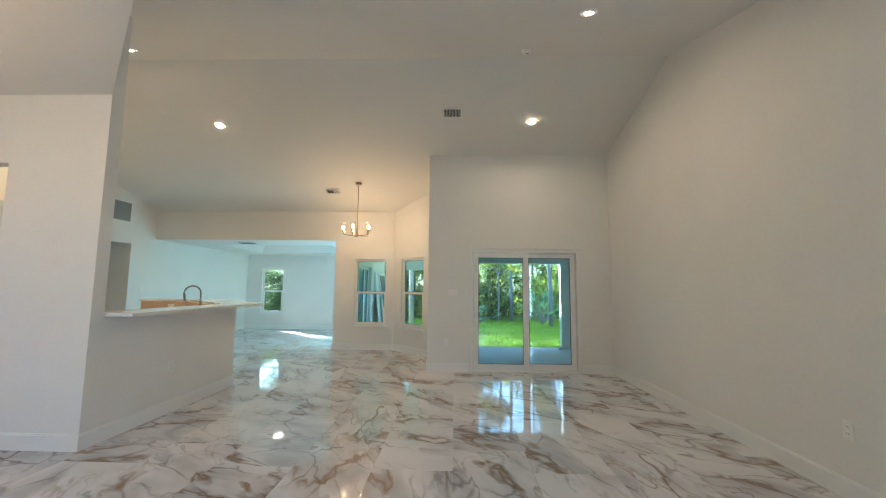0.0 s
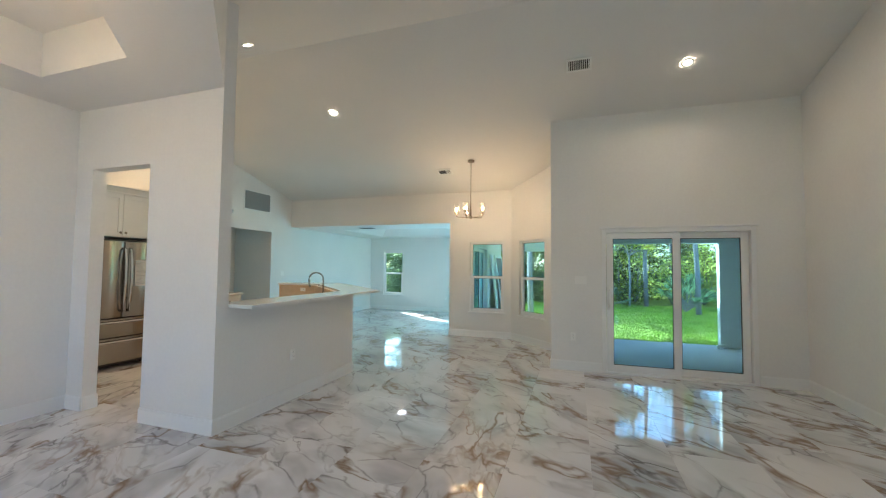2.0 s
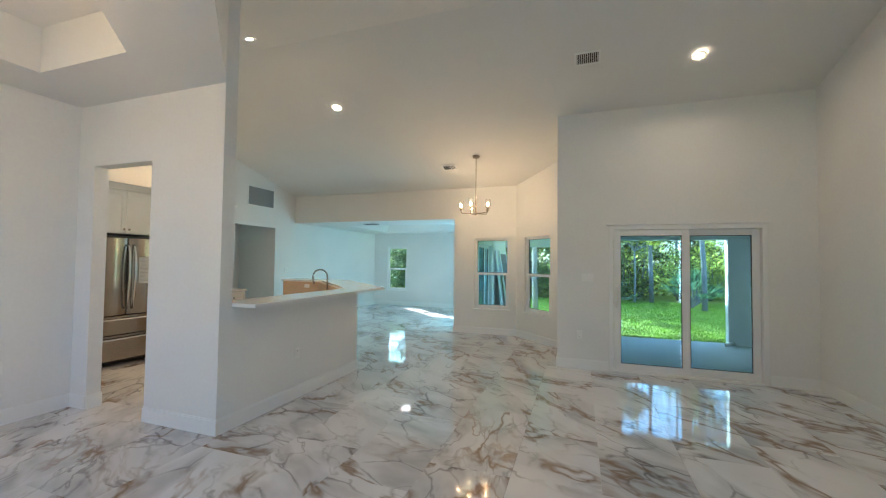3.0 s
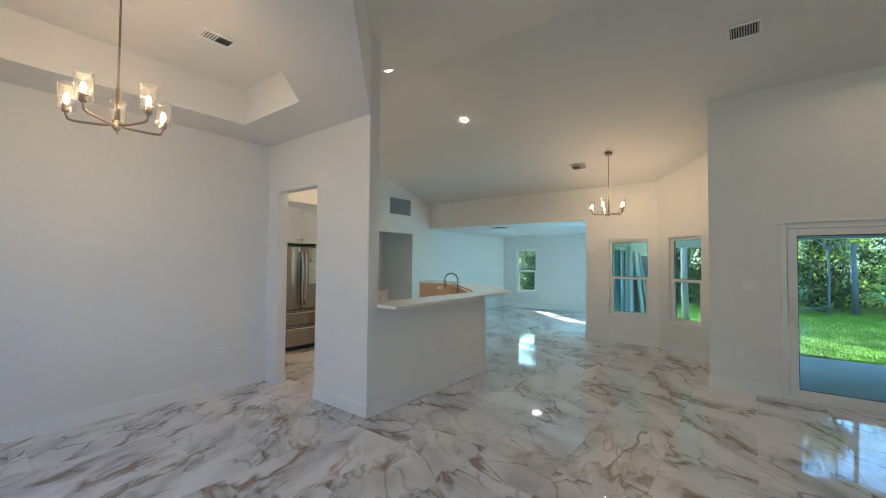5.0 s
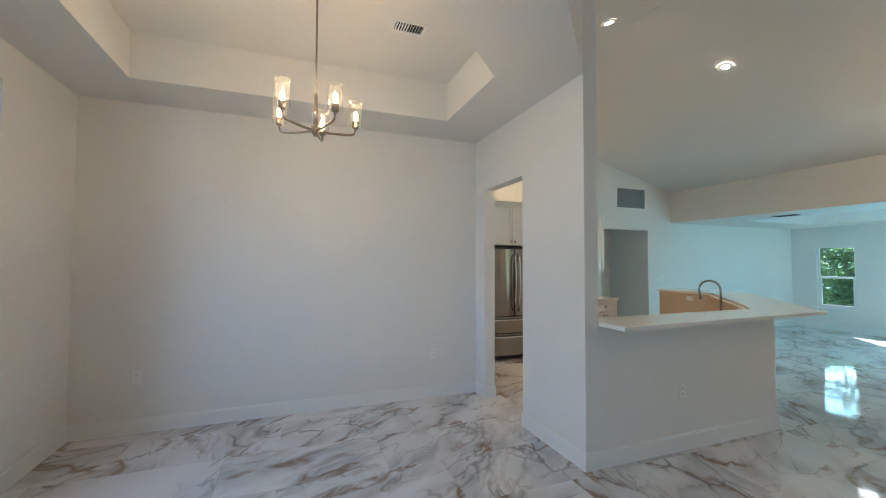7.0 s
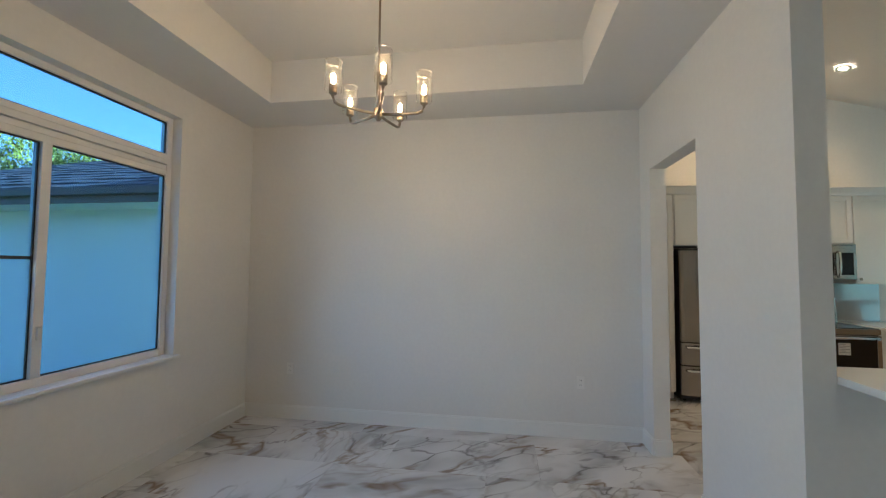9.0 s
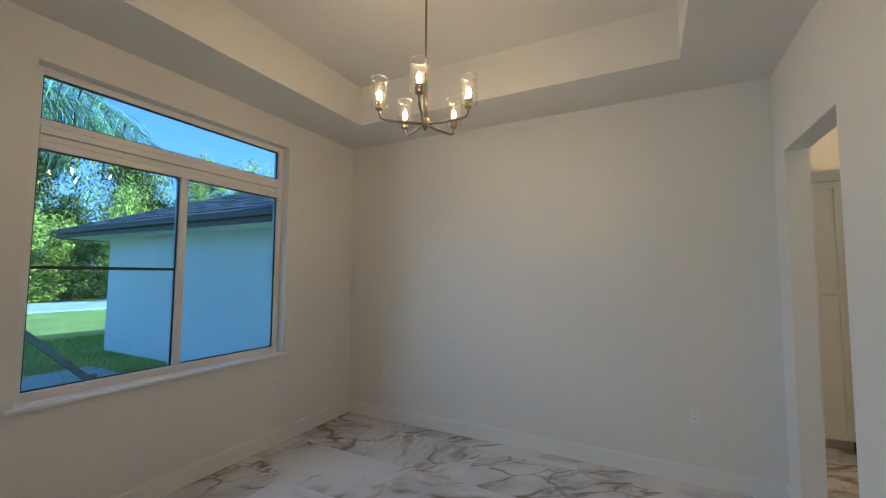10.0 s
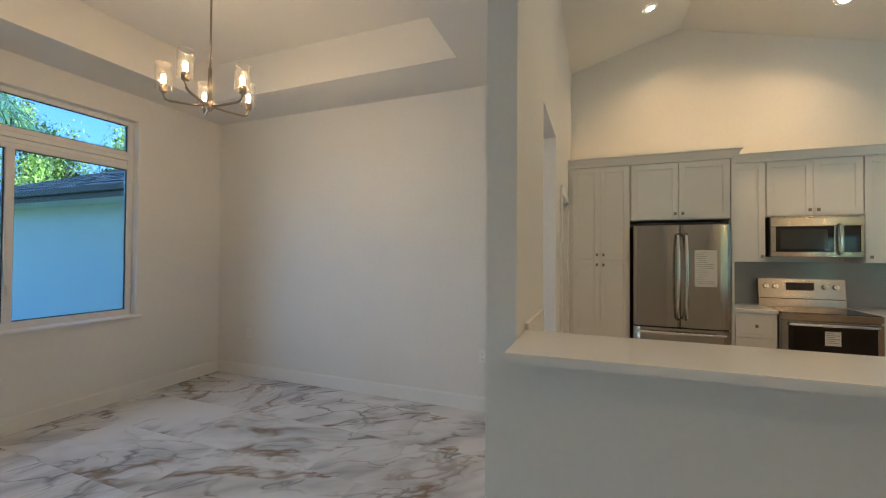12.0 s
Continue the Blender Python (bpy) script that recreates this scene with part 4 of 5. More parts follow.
def refrigerator():
    fr = root("refrigerator", pose(LEFT + 0.03, 4.125, 0), "stainless french-door refrigerator with two drawers and a paper sheet", "refrigerator")
    w = 0.905
    block("body", DARK, 0, 0.004, 0.03, 0.63, w - 0.004, 1.80, fr, 0.004, "dark grey case")
    block("grille", DARK, 0.55, 0.02, 0.03, 0.60, w - 0.02, 0.085, fr, 0.004)
    for x, y in ((0.08, 0.08), (0.08, w - 0.08), (0.55, 0.08), (0.55, w - 0.08)):
        made("foot", DARK, lambda bm: cyl(bm, (x, y, 0), (x, y, 0.032), 0.02), fr)
    block("hinge_cover", DARK, 0.50, 0.01, 1.80, 0.66, w - 0.01, 1.825, fr, 0.006)
    def front(bm, y0, y1, z0, z1):
        """A softly bowed door skin."""
        n, h = 14, 0.0
        a = []
        for i in range(n + 1):
            u = i / n
            y = y0 + (y1 - y0) * u
            edge = min(u, 1 - u) * (y1 - y0)
            x = 0.695 + 0.026 * (1 - (2 * u - 1) ** 2) - (0.012 - edge if edge < 0.012 else 0)
            a.append((x, y))
        prof = [(0.645, y0)] + a + [(0.645, y1)]
        prism(bm, prof, z0, z1)
    for y0, y1, hy in ((0.004, w / 2 - 0.003, w / 2 - 0.030), (w / 2 + 0.003, w - 0.004, w / 2 + 0.045)):
        d = made("door", STEEL, lambda bm: front(bm, y0, y1, 0.715, 1.795), fr)
        made("handle", CHROME, lambda bm: tube(bm, [(0.715, hy, 0.80), (0.745, hy, 0.825), (0.765, hy, 0.95), (0.775, hy, 1.24), (0.765, hy, 1.54), (0.745, hy, 1.67), (0.715, hy, 1.70)], 0.016, 12), d, "bright curved bar handle", True)
    for z0, z1 in ((0.445, 0.70), (0.09, 0.43)):
        d = made("drawer", STEEL, lambda bm: front(bm, 0.004, w - 0.004, z0, z1), fr)
        hz = z1 - 0.045
        made("handle", CHROME, lambda bm: tube(bm, [(0.71, 0.05, hz), (0.745, 0.07, hz), (0.765, 0.2, hz), (0.772, w / 2, hz), (0.765, w - 0.2, hz), (0.745, w - 0.07, hz), (0.71, w - 0.05, hz)], 0.016, 12), d, "bright curved bar handle", True)
    sheet = root("paper_sheet", pose(LEFT + 0.03, 4.125, 0), "white printed paper taped to the refrigerator door", "paper")
    def bent(bm, y0, y1, z0, z1, lift):
        slab(bm, [(0.7155 + lift, y0, z0), (0.7145 + lift, y1, z0), (0.7145 + lift, y1, z1), (0.7155 + lift, y0, z1)], (0.0008, 0, 0))
    made("page", PAPER, lambda bm: bent(bm, 0.575, 0.775, 1.15, 1.53, 0.0085), sheet)
    def ink(bm):
        rng = random.Random(4)
        for k in range(17):
            z = 1.505 - k * 0.02
            a = 0.59 + (0.02 if k % 4 == 0 else 0)
            bent(bm, a, a + rng.uniform(0.06, 0.165), z - 0.004, z, 0.0097)
    made("print", INK, ink, sheet, "grey lines of print")


def microwave():
    mw = root("microwave", pose(LEFT + 0.004, 5.462, 1.465), "stainless over-the-range microwave with a dark window", "microwave")
    w, h, d = 0.758, 0.425, 0.40
    block("body", DARK, 0, 0, 0, d - 0.03, w, h, mw, 0.003)
    made("face", STEEL, lambda bm: (box(bm, d - 0.029, 0, 0.002, d, w, 0.055, 0.003), box(bm, d - 0.029, 0, h - 0.105, d, w, h, 0.003), box(bm, d - 0.029, 0, 0.055, d, 0.045, h - 0.105, 0.002), box(bm, d - 0.029, 0.52, 0.055, d, 0.60, h - 0.105, 0.002), box(bm, d - 0.029, w - 0.03, 0.055, d, w, h - 0.105, 0.002)), mw, "stainless surround")
    block("window", BLACK, d - 0.03, 0.046, 0.056, d - 0.006, 0.519, h - 0.106, mw, 0.002, "black glass window")
    block("inner_window", GREY_GLASS, d - 0.0055, 0.085, 0.085, d - 0.004, 0.475, h - 0.14, mw, 0.0005, "grey perforated screen behind the glass")
    block("control_panel", BLACK, d - 0.03, 0.601, 0.056, d - 0.005, w - 0.031, h - 0.106, mw, 0.002, "black glass control panel")
    made("handle", CHROME, lambda bm: tube(bm, [(d, 0.56, 0.03), (d + 0.035, 0.56, 0.05), (d + 0.042, 0.56, h / 2 - 0.03), (d + 0.035, 0.56, h - 0.11), (d, 0.56, h - 0.09)], 0.013, 12), mw, "bright curved handle", True)
    made("vent_slot", DARK, lambda bm: [box(bm, d - 0.002, 0.06 + k * 0.042, h - 0.02, d + 0.001, 0.09 + k * 0.042, h - 0.014) for k in range(16)], mw)


def cooking_range():
    rg = root("range", pose(LEFT + 0.012, 5.455, 0), "stainless electric range with a black oven window and four knobs", "range")
    w, d = 0.762, 0.64
    block("body", STEEL, 0.02, 0, 0.09, d, w, 0.905, rg, 0.004)
    block("plinth", DARK, 0.05, 0.01, 0.0, d - 0.05, w - 0.01, 0.09, rg)
    block("cooktop", BLACK, 0.07, 0.004, 0.906, d + 0.012, w - 0.004, 0.922, rg, 0.004, "black glass cooktop")
    made("trim", STEEL, lambda bm: box(bm, d + 0.013, 0, 0.85, d + 0.03, w, 0.915, 0.004), rg)
    made("back_panel", STEEL, lambda bm: slab(bm, [(0.09, 0.0, 0.924), (0.09, w, 0.924), (0.055, w, 1.225), (0.055, 0.0, 1.225)], (-0.05, 0, 0)), rg, "stainless control panel")
    made("seam", DARK, lambda bm: slab(bm, [(0.0835, 0.01, 1.005), (0.0835, w - 0.01, 1.005), (0.0825, w - 0.01, 1.013), (0.0825, 0.01, 1.013)], (-0.002, 0, 0)), rg)
    made("display", BLACK, lambda bm: slab(bm, [(0.071, 0.25, 1.10), (0.071, 0.50, 1.10), (0.0615, 0.50, 1.185), (0.0615, 0.25, 1.185)], (-0.004, 0, 0)), rg, "black glass display")
    for y in (0.07, 0.155, 0.59, 0.68):
        made("knob", CHROME, lambda bm: (cyl(bm, (0.063, y, 1.14), (0.090, y, 1.143), 0.027, 0.023, 24), box(bm, 0.088, y - 0.005, 1.122, 0.097, y + 0.005, 1.164, 0.002)), rg, "bright round control knob")
    dr = made("oven_door", STEEL, lambda bm: (box(bm, d + 0.002, 0.004, 0.30, d + 0.04, 0.05, 0.84, 0.004), box(bm, d + 0.002, w - 0.05, 0.30, d + 0.04, w - 0.004, 0.84, 0.004), box(bm, d + 0.002, 0.05, 0.30, d + 0.04, w - 0.05, 0.34, 0.004), box(bm, d + 0.002, 0.05, 0.826, d + 0.04, w - 0.05, 0.84, 0.004)), rg)
    block("oven_window", BLACK, d + 0.002, 0.051, 0.341, d + 0.036, w - 0.051, 0.825, dr, 0.002, "black glass oven window")
    made("handle", CHROME, lambda bm: tube(bm, [(d + 0.04, 0.05, 0.81), (d + 0.085, 0.06, 0.815), (d + 0.09, w / 2, 0.817), (d + 0.085, w - 0.06, 0.815), (d + 0.04, w - 0.05, 0.81)], 0.015, 12), dr, "bright bar handle", True)
    block("drawer", STEEL, d + 0.002, 0.004, 0.10, d + 0.035, w - 0.004, 0.29, rg, 0.004)
    tag = root("paper_label", pose(LEFT + 0.012, 5.455, 0), "white paper label on the oven door", "paper")
    block("page", PAPER, d + 0.0365, 0.33, 0.62, d + 0.038, 0.45, 0.755, tag)
    made("print", INK, lambda bm: [box(bm, d + 0.0382, 0.34, 0.735 - k * 0.018, d + 0.0388, 0.40 + 0.04 * (k % 2), 0.740 - k * 0.018) for k in range(6)], tag)


refrigerator()
microwave()
cooking_range()


# ---- bar ----
BAR = [(-2.74, DIN_Y + T + 0.003), (-2.82, 6.02), (-4.62, 7.80), (-5.85, 7.80), (-5.85, 7.29), (-4.86, 7.29), (-3.50, 5.90), (-3.20, 5.55), (-3.20, DIN_Y + T + 0.003)]


def bar_top(bm):
    prism(bm, BAR, 1.086, 1.119)
    es = [e for e in bm.edges if abs(e.verts[0].co.z - e.verts[1].co.z) < 1e-6]
    bmesh.ops.bevel(bm, geom=es, offset=0.003, segments=2, affect="EDGES")


tagged(made("bar_top", QUARTZ, bar_top), "pale polished quartz bar top on the knee wall", "bar top")
tagged(made("upstand", QUARTZ, lambda bm: box(bm, -3.80, DIN_Y + T, 0.932, -3.205, DIN_Y + T + 0.02, 1.15, 0.002)), "low quartz upstand beside the sink counter", "upstand")
tagged(made("sink_counter", QUARTZ, lambda bm: prism(bm, [(-3.135, 3.452), (-3.135, 5.44), (-4.05, 6.36), (-4.35, 6.06), (-3.80, 5.30), (-3.80, 3.452)], 0.892, 0.93)), "white quartz sink counter behind the bar", "worktop")
cb = root("sink_cabinet", pose(0, 0, 0), "white base cabinet under the sink counter", "cabinet", "kitchen cabinets")
made("body", CAB, lambda bm: prism(bm, [(-3.14, 3.46), (-3.14, 5.43), (-4.05, 6.34), (-4.30, 6.07), (-3.76, 5.31), (-3.76, 3.46)], 0.0, 0.89), cb)


def faucet():
    fc = root("faucet", pose(-3.787, 5.951, 0.931, 0, 0, 36), "tall bronze gooseneck kitchen faucet", "faucet")
    pts = [(0, 0, 0.0), (0, 0, 0.30)]
    r = 0.108
    for k in range(1, 13):
        a = math.pi * k / 12 * 1.06
        pts.append((-(r - r * math.cos(a)), 0, 0.33 + r * math.sin(a)))
    end = Vector(pts[-1])
    made("neck", NICKEL, lambda bm: tube(bm, pts, 0.0125, 14), fc, "", True)
    made("spray_head", NICKEL, lambda bm: cyl(bm, end + Vector((0.001, 0, 0.01)), end + Vector((0.016, 0, -0.10)), 0.0155, 0.0175, 18), fc)
    made("base", NICKEL, lambda bm: (cyl(bm, (0, 0, 0), (0, 0, 0.012), 0.028, 0.026, 24), cyl(bm, (0, 0, 0.012), (0, 0, 0.09), 0.019, 0.017, 24)), fc)
    made("lever", NICKEL, lambda bm: tube(bm, [(0, -0.015, 0.07), (0, -0.04, 0.075), (0, -0.05, 0.13)], 0.006, 8), fc, "", True)


faucet()


# ---- outside ----
def ground(bm):
    """One sheet to the horizon, with a slight roll away from the house."""
    n = 60
    def axis(k):
        u = (k / n) * 2 - 1
        return math.copysign(abs(u) ** 3, u) * 600 + 8 * u
    vs = [[bm.verts.new((axis(i) - 2, axis(j) + 5, -0.16 if max(abs(axis(i)), abs(axis(j))) < 14 else -0.2 + 0.1 * noise.noise((axis(i) * 0.06, axis(j) * 0.06, 0)))) for j in range(n + 1)] for i in range(n + 1)]
    for i in range(n):
        for j in range(n):
            bm.faces.new((vs[i][j], vs[i + 1][j], vs[i + 1][j + 1], vs[i][j + 1]))


structure("ground", GRASS, ground, "green lawn in sun and tree shade", "ground")
structure("porch_slab", CONCRETE, lambda bm: prism(bm, [(-0.24, 6.93), (6.2, 6.93), (6.2, 9.95), (0.1, 9.95), (0.1, 13.25), (-2.27, 13.25), (-2.27, 9.06), (-1.25, 9.06), (-0.24, 8.08)], -0.25, -0.03), "smooth grey concrete porch floor", "porch floor")
structure("porch_ceiling", STUCCO, lambda bm: prism(bm, [(-0.24, 6.93), (6.2, 6.93), (6.2, 9.85), (0.2, 9.85), (0.2, 13.45), (-2.27, 13.45), (-2.27, 9.06), (-1.25, 9.06), (-0.24, 8.08)], 2.55, 2.62), "pale porch ceiling", "ceiling")
structure("porch_beam", STUCCO, lambda bm: (box(bm, 0.2, 9.62, 2.0, 6.2, 9.84, 2.55), box(bm, 0.0, 9.62, 2.0, 0.2, 13.44, 2.55), box(bm, -2.27, 13.22, 2.0, 0.0, 13.44, 2.55)), "pale stucco beam at the porch edge", "beam")
structure("porch_pier", STUCCO, lambda bm: box(bm, 2.64, 9.70, -0.03, 4.2, 9.86, 2.0), "pale stucco porch pier", "pier")
structure("porch_end_wall", STUCCO, lambda bm: box(bm, 4.2, SLIDE + T, -0.03, 4.4, 9.86, 2.55), "pale stucco end wall of the porch", "wall")
structure("porch_edge_wall", STUCCO, lambda bm: (box(bm, RIGHT + T, SLIDE, -0.2, 4.4, SLIDE + T, 3.2),), "pale stucco house wall", "wall")
structure("house_roof", SHINGLE, lambda bm: (slab(bm, [(-7.6, 10.4, 3.45), (6.8, 10.4, 3.45), (6.8, 4.7, 4.6), (-7.6, 4.7, 4.6)], (0, 0, 0.12)), slab(bm, [(-7.6, 4.7, 4.6), (6.8, 4.7, 4.6), (6.8, -1.3, 3.85), (-7.6, -1.3, 3.85)], (0, 0, 0.12)), box(bm, -1.7, -2.9, 3.3, 6.8, -1.3, 3.42), box(bm, -7.6, 9.0, 3.32, -2.0, 13.7, 3.42)), "dark shingle roof of the house", "roof")
dsp = root("downspout_elbow", pose(2.66, 9.64, -0.03), "white plastic drain elbow on the porch floor", "drain pipe")
made("pipe", PLASTIC, lambda bm: tube(bm, [(0.05, 0.0, 0.05), (-0.02, -0.05, 0.05), (-0.12, -0.10, 0.04)], 0.035, 14), dsp, "", True)
made("opening", DARK, lambda bm: cyl(bm, (0.05, 0.0, 0.05), (0.056, 0.005, 0.05), 0.03), dsp)

# two spare door panels leaning on the family room's porch wall
for x, y, lean, h, fill, word in ((-1.95, 11.66, 8.2, 1.87, DARK, "dark glazed"), (-2.05, 11.36, 6.4, 1.87, CAB, "white flush")):
    lp = root("leaning_door_panel", pose(x, y, -0.03, 0, -lean, 0), word + " door panel leaning against the porch wall", "door panel", "leaning panels")
    for a, b, c, d in ((0, 0.07, 0, h), (0.93, 1.0, 0, h), (0.07, 0.93, 0, 0.09), (0.07, 0.93, h - 0.07, h)):
        block("stile" if b - a < 0.1 else "rail", VINYL, 0, a, c, 0.04, b, d, lp, 0.003)
    block("glazing" if fill is DARK else "infill", fill, 0.012, 0.071, 0.091, 0.030, 0.929, h - 0.071, lp, label="dark glass" if fill is DARK else "")

# garage wing seen from the dining room
gx = -5.85
structure("garage_wall", STUCCO, lambda bm: (box(bm, gx - 0.2, -8.45, -0.2, gx, WIN - 0.2, 2.35), box(bm, gx - 7, -8.45, -0.2, gx - 0.2, -8.25, 2.35)), "pale stucco garage wall in shade", "wall")


def garage_roof():
    rf = root("garage_roof", pose(gx, -8.75, 2.35), "dark shingle hip roof with a bronze fascia", "roof", kind="structure")
    o, sl = 0.62, 0.42
    made("soffit", STUCCO, lambda bm: (box(bm, -7.6, -o, 0.0, o, 0.3, 0.02), box(bm, 0.0, 0.3, 0.0, o, 7.9, 0.02)), rf, "pale soffit")
    made("fascia", FASCIA, lambda bm: (box(bm, o - 0.002, -o, -0.02, o + 0.02, 7.9, 0.17, 0.003), box(bm, -7.6, -o - 0.02, -0.02, o - 0.002, -o, 0.17, 0.003), box(bm, o + 0.02, -o, 0.07, o + 0.10, 7.9, 0.165, 0.012)), rf, "dark bronze fascia and gutter")
    rows, w = 15, 3.9
    def courses(bm, k):
        a, b = w * k / rows, w * (k + 1) / rows
        za, zb = 0.17 + a * sl + 0.012, 0.17 + b * sl
        x0, x1 = o + 0.01 - a, o + 0.01 - b
        slab(bm, [(x0, -o + a, za), (x0, 7.9, za), (x1, 7.9, zb), (x1, -o + b, zb)], (0, 0, 0.012))
        slab(bm, [(x0, -o + a, za), (x1, -o + b, zb), (-7.6, -o + b, zb), (-7.6, -o + a, za)], (0, 0, 0.012))
    for k in range(rows):
        c = made("shingle_course", SHINGLE, lambda bm: courses(bm, k), rf)
    def tabs(bm):
        rng = random.Random(8)
        for k in range(rows):
            a, b = w * k / rows, w * (k + 1) / rows
            y = -o + b + 0.1
            while y < 7.6:
                t = rng.uniform(0.14, 0.32)
                if rng.random() < 0.55:
                    za, zb = 0.17 + a * sl + 0.026, 0.17 + b * sl + 0.014
                    x0, x1 = o + 0.012 - a, o + 0.01 - b
                    slab(bm, [(x0, y, za), (x0, y + t, za), (x1, y + t, zb), (x1, y, zb)], (0, 0, 0.006))
                y += t + 0.02
    tagged(made("shingle_tab", SHINGLE, tabs, rf), kind="stuff")


garage_roof()
structure("driveway", ROAD, lambda bm: box(bm, -60, -26.5, -0.4, 60, -20.5, -0.085), "pale sunlit road beyond the lawn", "road")
structure("front_walk", CONCRETE, lambda bm: box(bm, -4.9, -6.6, -0.3, -2.2, -5.4, -0.125), "pale concrete walk", "path")
pl = root("timber_brace", pose(-3.12, -4.0, -0.16), "bare timber brace leaning over the lawn", "timber")
made("beam", BARK, lambda bm: slab(bm, [(0.42, 0, 1.61), (-0.86, 0, 0.26), (-0.86, 0, 0.16), (0.42, 0, 1.51)], (0, 0.07, 0)), pl)
made("stake", BARK, lambda bm: box(bm, -0.80, -0.02, -0.1, -0.74, 0.05, 0.42, 0.004), pl)
made("post", BARK, lambda bm: box(bm, 0.39, -0.05, -0.1, 0.48, 0.09, 1.75, 0.006), pl)


def leaves(bm, rng, centre, radius, count, size, squash=0.8):
    """Small folded leaves scattered through a clump."""
    for _ in range(count):
        d = Vector((rng.gauss(0, 1), rng.gauss(0, 1), rng.gauss(0, 1) * squash))
        p = Vector(centre) + d.normalized() * radius * (rng.random() ** 0.45)
        s = size * rng.uniform(0.6, 1.4)
        u = Vector((rng.uniform(-1, 1), rng.uniform(-1, 1), rng.uniform(-0.7, 0.4))).normalized()
        v = u.cross(Vector((rng.uniform(-1, 1), rng.uniform(-1, 1), 1))).normalized()
        a, b, c, e = p, p + u * s * 0.5 + v * s * 0.28, p + u * s, p + u * s * 0.5 - v * s * 0.28
        bm.faces.new([bm.verts.new(q) for q in (a, b, c, e)])


def flat_part(name, bm, mat, parent, label=""):
    me = bpy.data.meshes.new(name)
    bm.to_mesh(me)
    bm.free()
    me.materials.append(mat)
    ob = new(name, me)
    ob.parent = parent
    return tagged(ob, kind="stuff")


def tree(seed, h, m, lean=0.05, crown=0.5, size=0.19, leafy=3200):
    rng = random.Random(seed)
    tr = root("tree", m, "tall slender tree with a pale trunk and loose green crown", "tree", "trees of the wood")
    pts, x, y = [], 0, 0
    for k in range(9):
        pts.append((x, y, h * k / 8))
        x += rng.uniform(-1, 1) * lean * h * 0.12
        y += rng.uniform(-1, 1) * lean * h * 0.12
    limbs = []
    def trunk(bm):
        tube(bm, pts, [0.085 * (1 - 0.85 * k / 8) + 0.012 for k in range(9)], 9)
        for _ in range(11):
            k = rng.randint(3, 8)
            p = Vector(pts[k])
            a = rng.uniform(0, 6.28)
            l = h * rng.uniform(0.10, 0.24)
            q = p + Vector((math.cos(a) * l, math.sin(a) * l, l * rng.uniform(0.1, 0.7)))
            mid = (p + q) / 2 + Vector((0, 0, -0.05 * l))
            tube(bm, [p, mid, q], [0.045, 0.03, 0.01], 6)
            limbs.append((q, l)), limbs.append((mid, l * 0.7))
    made("trunk", BARK, trunk, tr, smooth=True)
    bm = bmesh.new()
    spots = limbs + [(Vector(pts[8]), h * 0.12)]
    for q, l in spots:
        leaves(bm, rng, q, max(0.5, l * crown), leafy // len(spots), size)
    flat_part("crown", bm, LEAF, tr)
    return tr


def shrub(seed, m, r=1.3, size=0.11, count=2600, mat=None):
    rng = random.Random(seed)
    sb = root("shrub", m, "dense green undergrowth shrub", "shrub", "shrubs at the wood's edge")
    def stems(bm):
        for _ in range(7):
            a = rng.uniform(0, 6.28)
            tube(bm, [(0, 0, 0), (math.cos(a) * r * 0.4, math.sin(a) * r * 0.4, r * 0.7), (math.cos(a) * r * 0.7, math.sin(a) * r * 0.7, r * 1.3)], [0.03, 0.02, 0.008], 5)
    made("stem", BARK, stems, sb)
    bm = bmesh.new()
    for _ in range(22):
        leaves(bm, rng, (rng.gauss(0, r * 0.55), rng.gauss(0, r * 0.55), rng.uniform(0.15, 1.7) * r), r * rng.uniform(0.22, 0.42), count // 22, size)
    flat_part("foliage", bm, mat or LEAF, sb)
    return sb


def fan_palm(seed, m, n=16, r=1.1, mat=None, stem=0.0):
    """A palmetto: fans of narrow blades on stalks."""
    rng = random.Random(seed)
    pm = root("palmetto", m, "low palmetto with fan-shaped leaves", "palmetto", "palmettos at the wood's edge")
    bm, st = bmesh.new(), bmesh.new()
    for _ in range(n):
        a, e = rng.uniform(0, 6.28), rng.uniform(0.3, 1.3)
        out = Vector((math.cos(a) * math.cos(e), math.sin(a) * math.cos(e), math.sin(e)))
        tip = out * r * rng.uniform(0.7, 1.1)
        tube(st, [(0, 0, 0.05), tip * 0.5 + Vector((0, 0, 0.08)), tip], [0.014, 0.011, 0.007], 5)
        side = out.cross(Vector((0, 0, 1))).normalized()
        for k in range(15):
            f = (k - 7) / 7 * 1.35
            d = (out * math.cos(f) + side * math.sin(f)).normalized()
            l = r * 0.62 * (1 - 0.25 * abs(f) / 1.35)
            w = d.cross(Vector((0.2, 0.1, 1))).normalized() * 0.03
            mid, end = tip + d * l * 0.55, tip + d * l + Vector((0, 0, -0.12 * r))
            bm.faces.new([bm.verts.new(q) for q in (tip, mid + w, end, mid - w)])
    if stem:
        tube(st, [(0, 0, -stem), (0.03, 0.02, -stem / 2), (0, 0, 0.06)], [0.05, 0.04, 0.035], 8)
    part("stalk", st, BARK, pm)
    flat_part("fan", bm, mat or PALM, pm)
    return pm


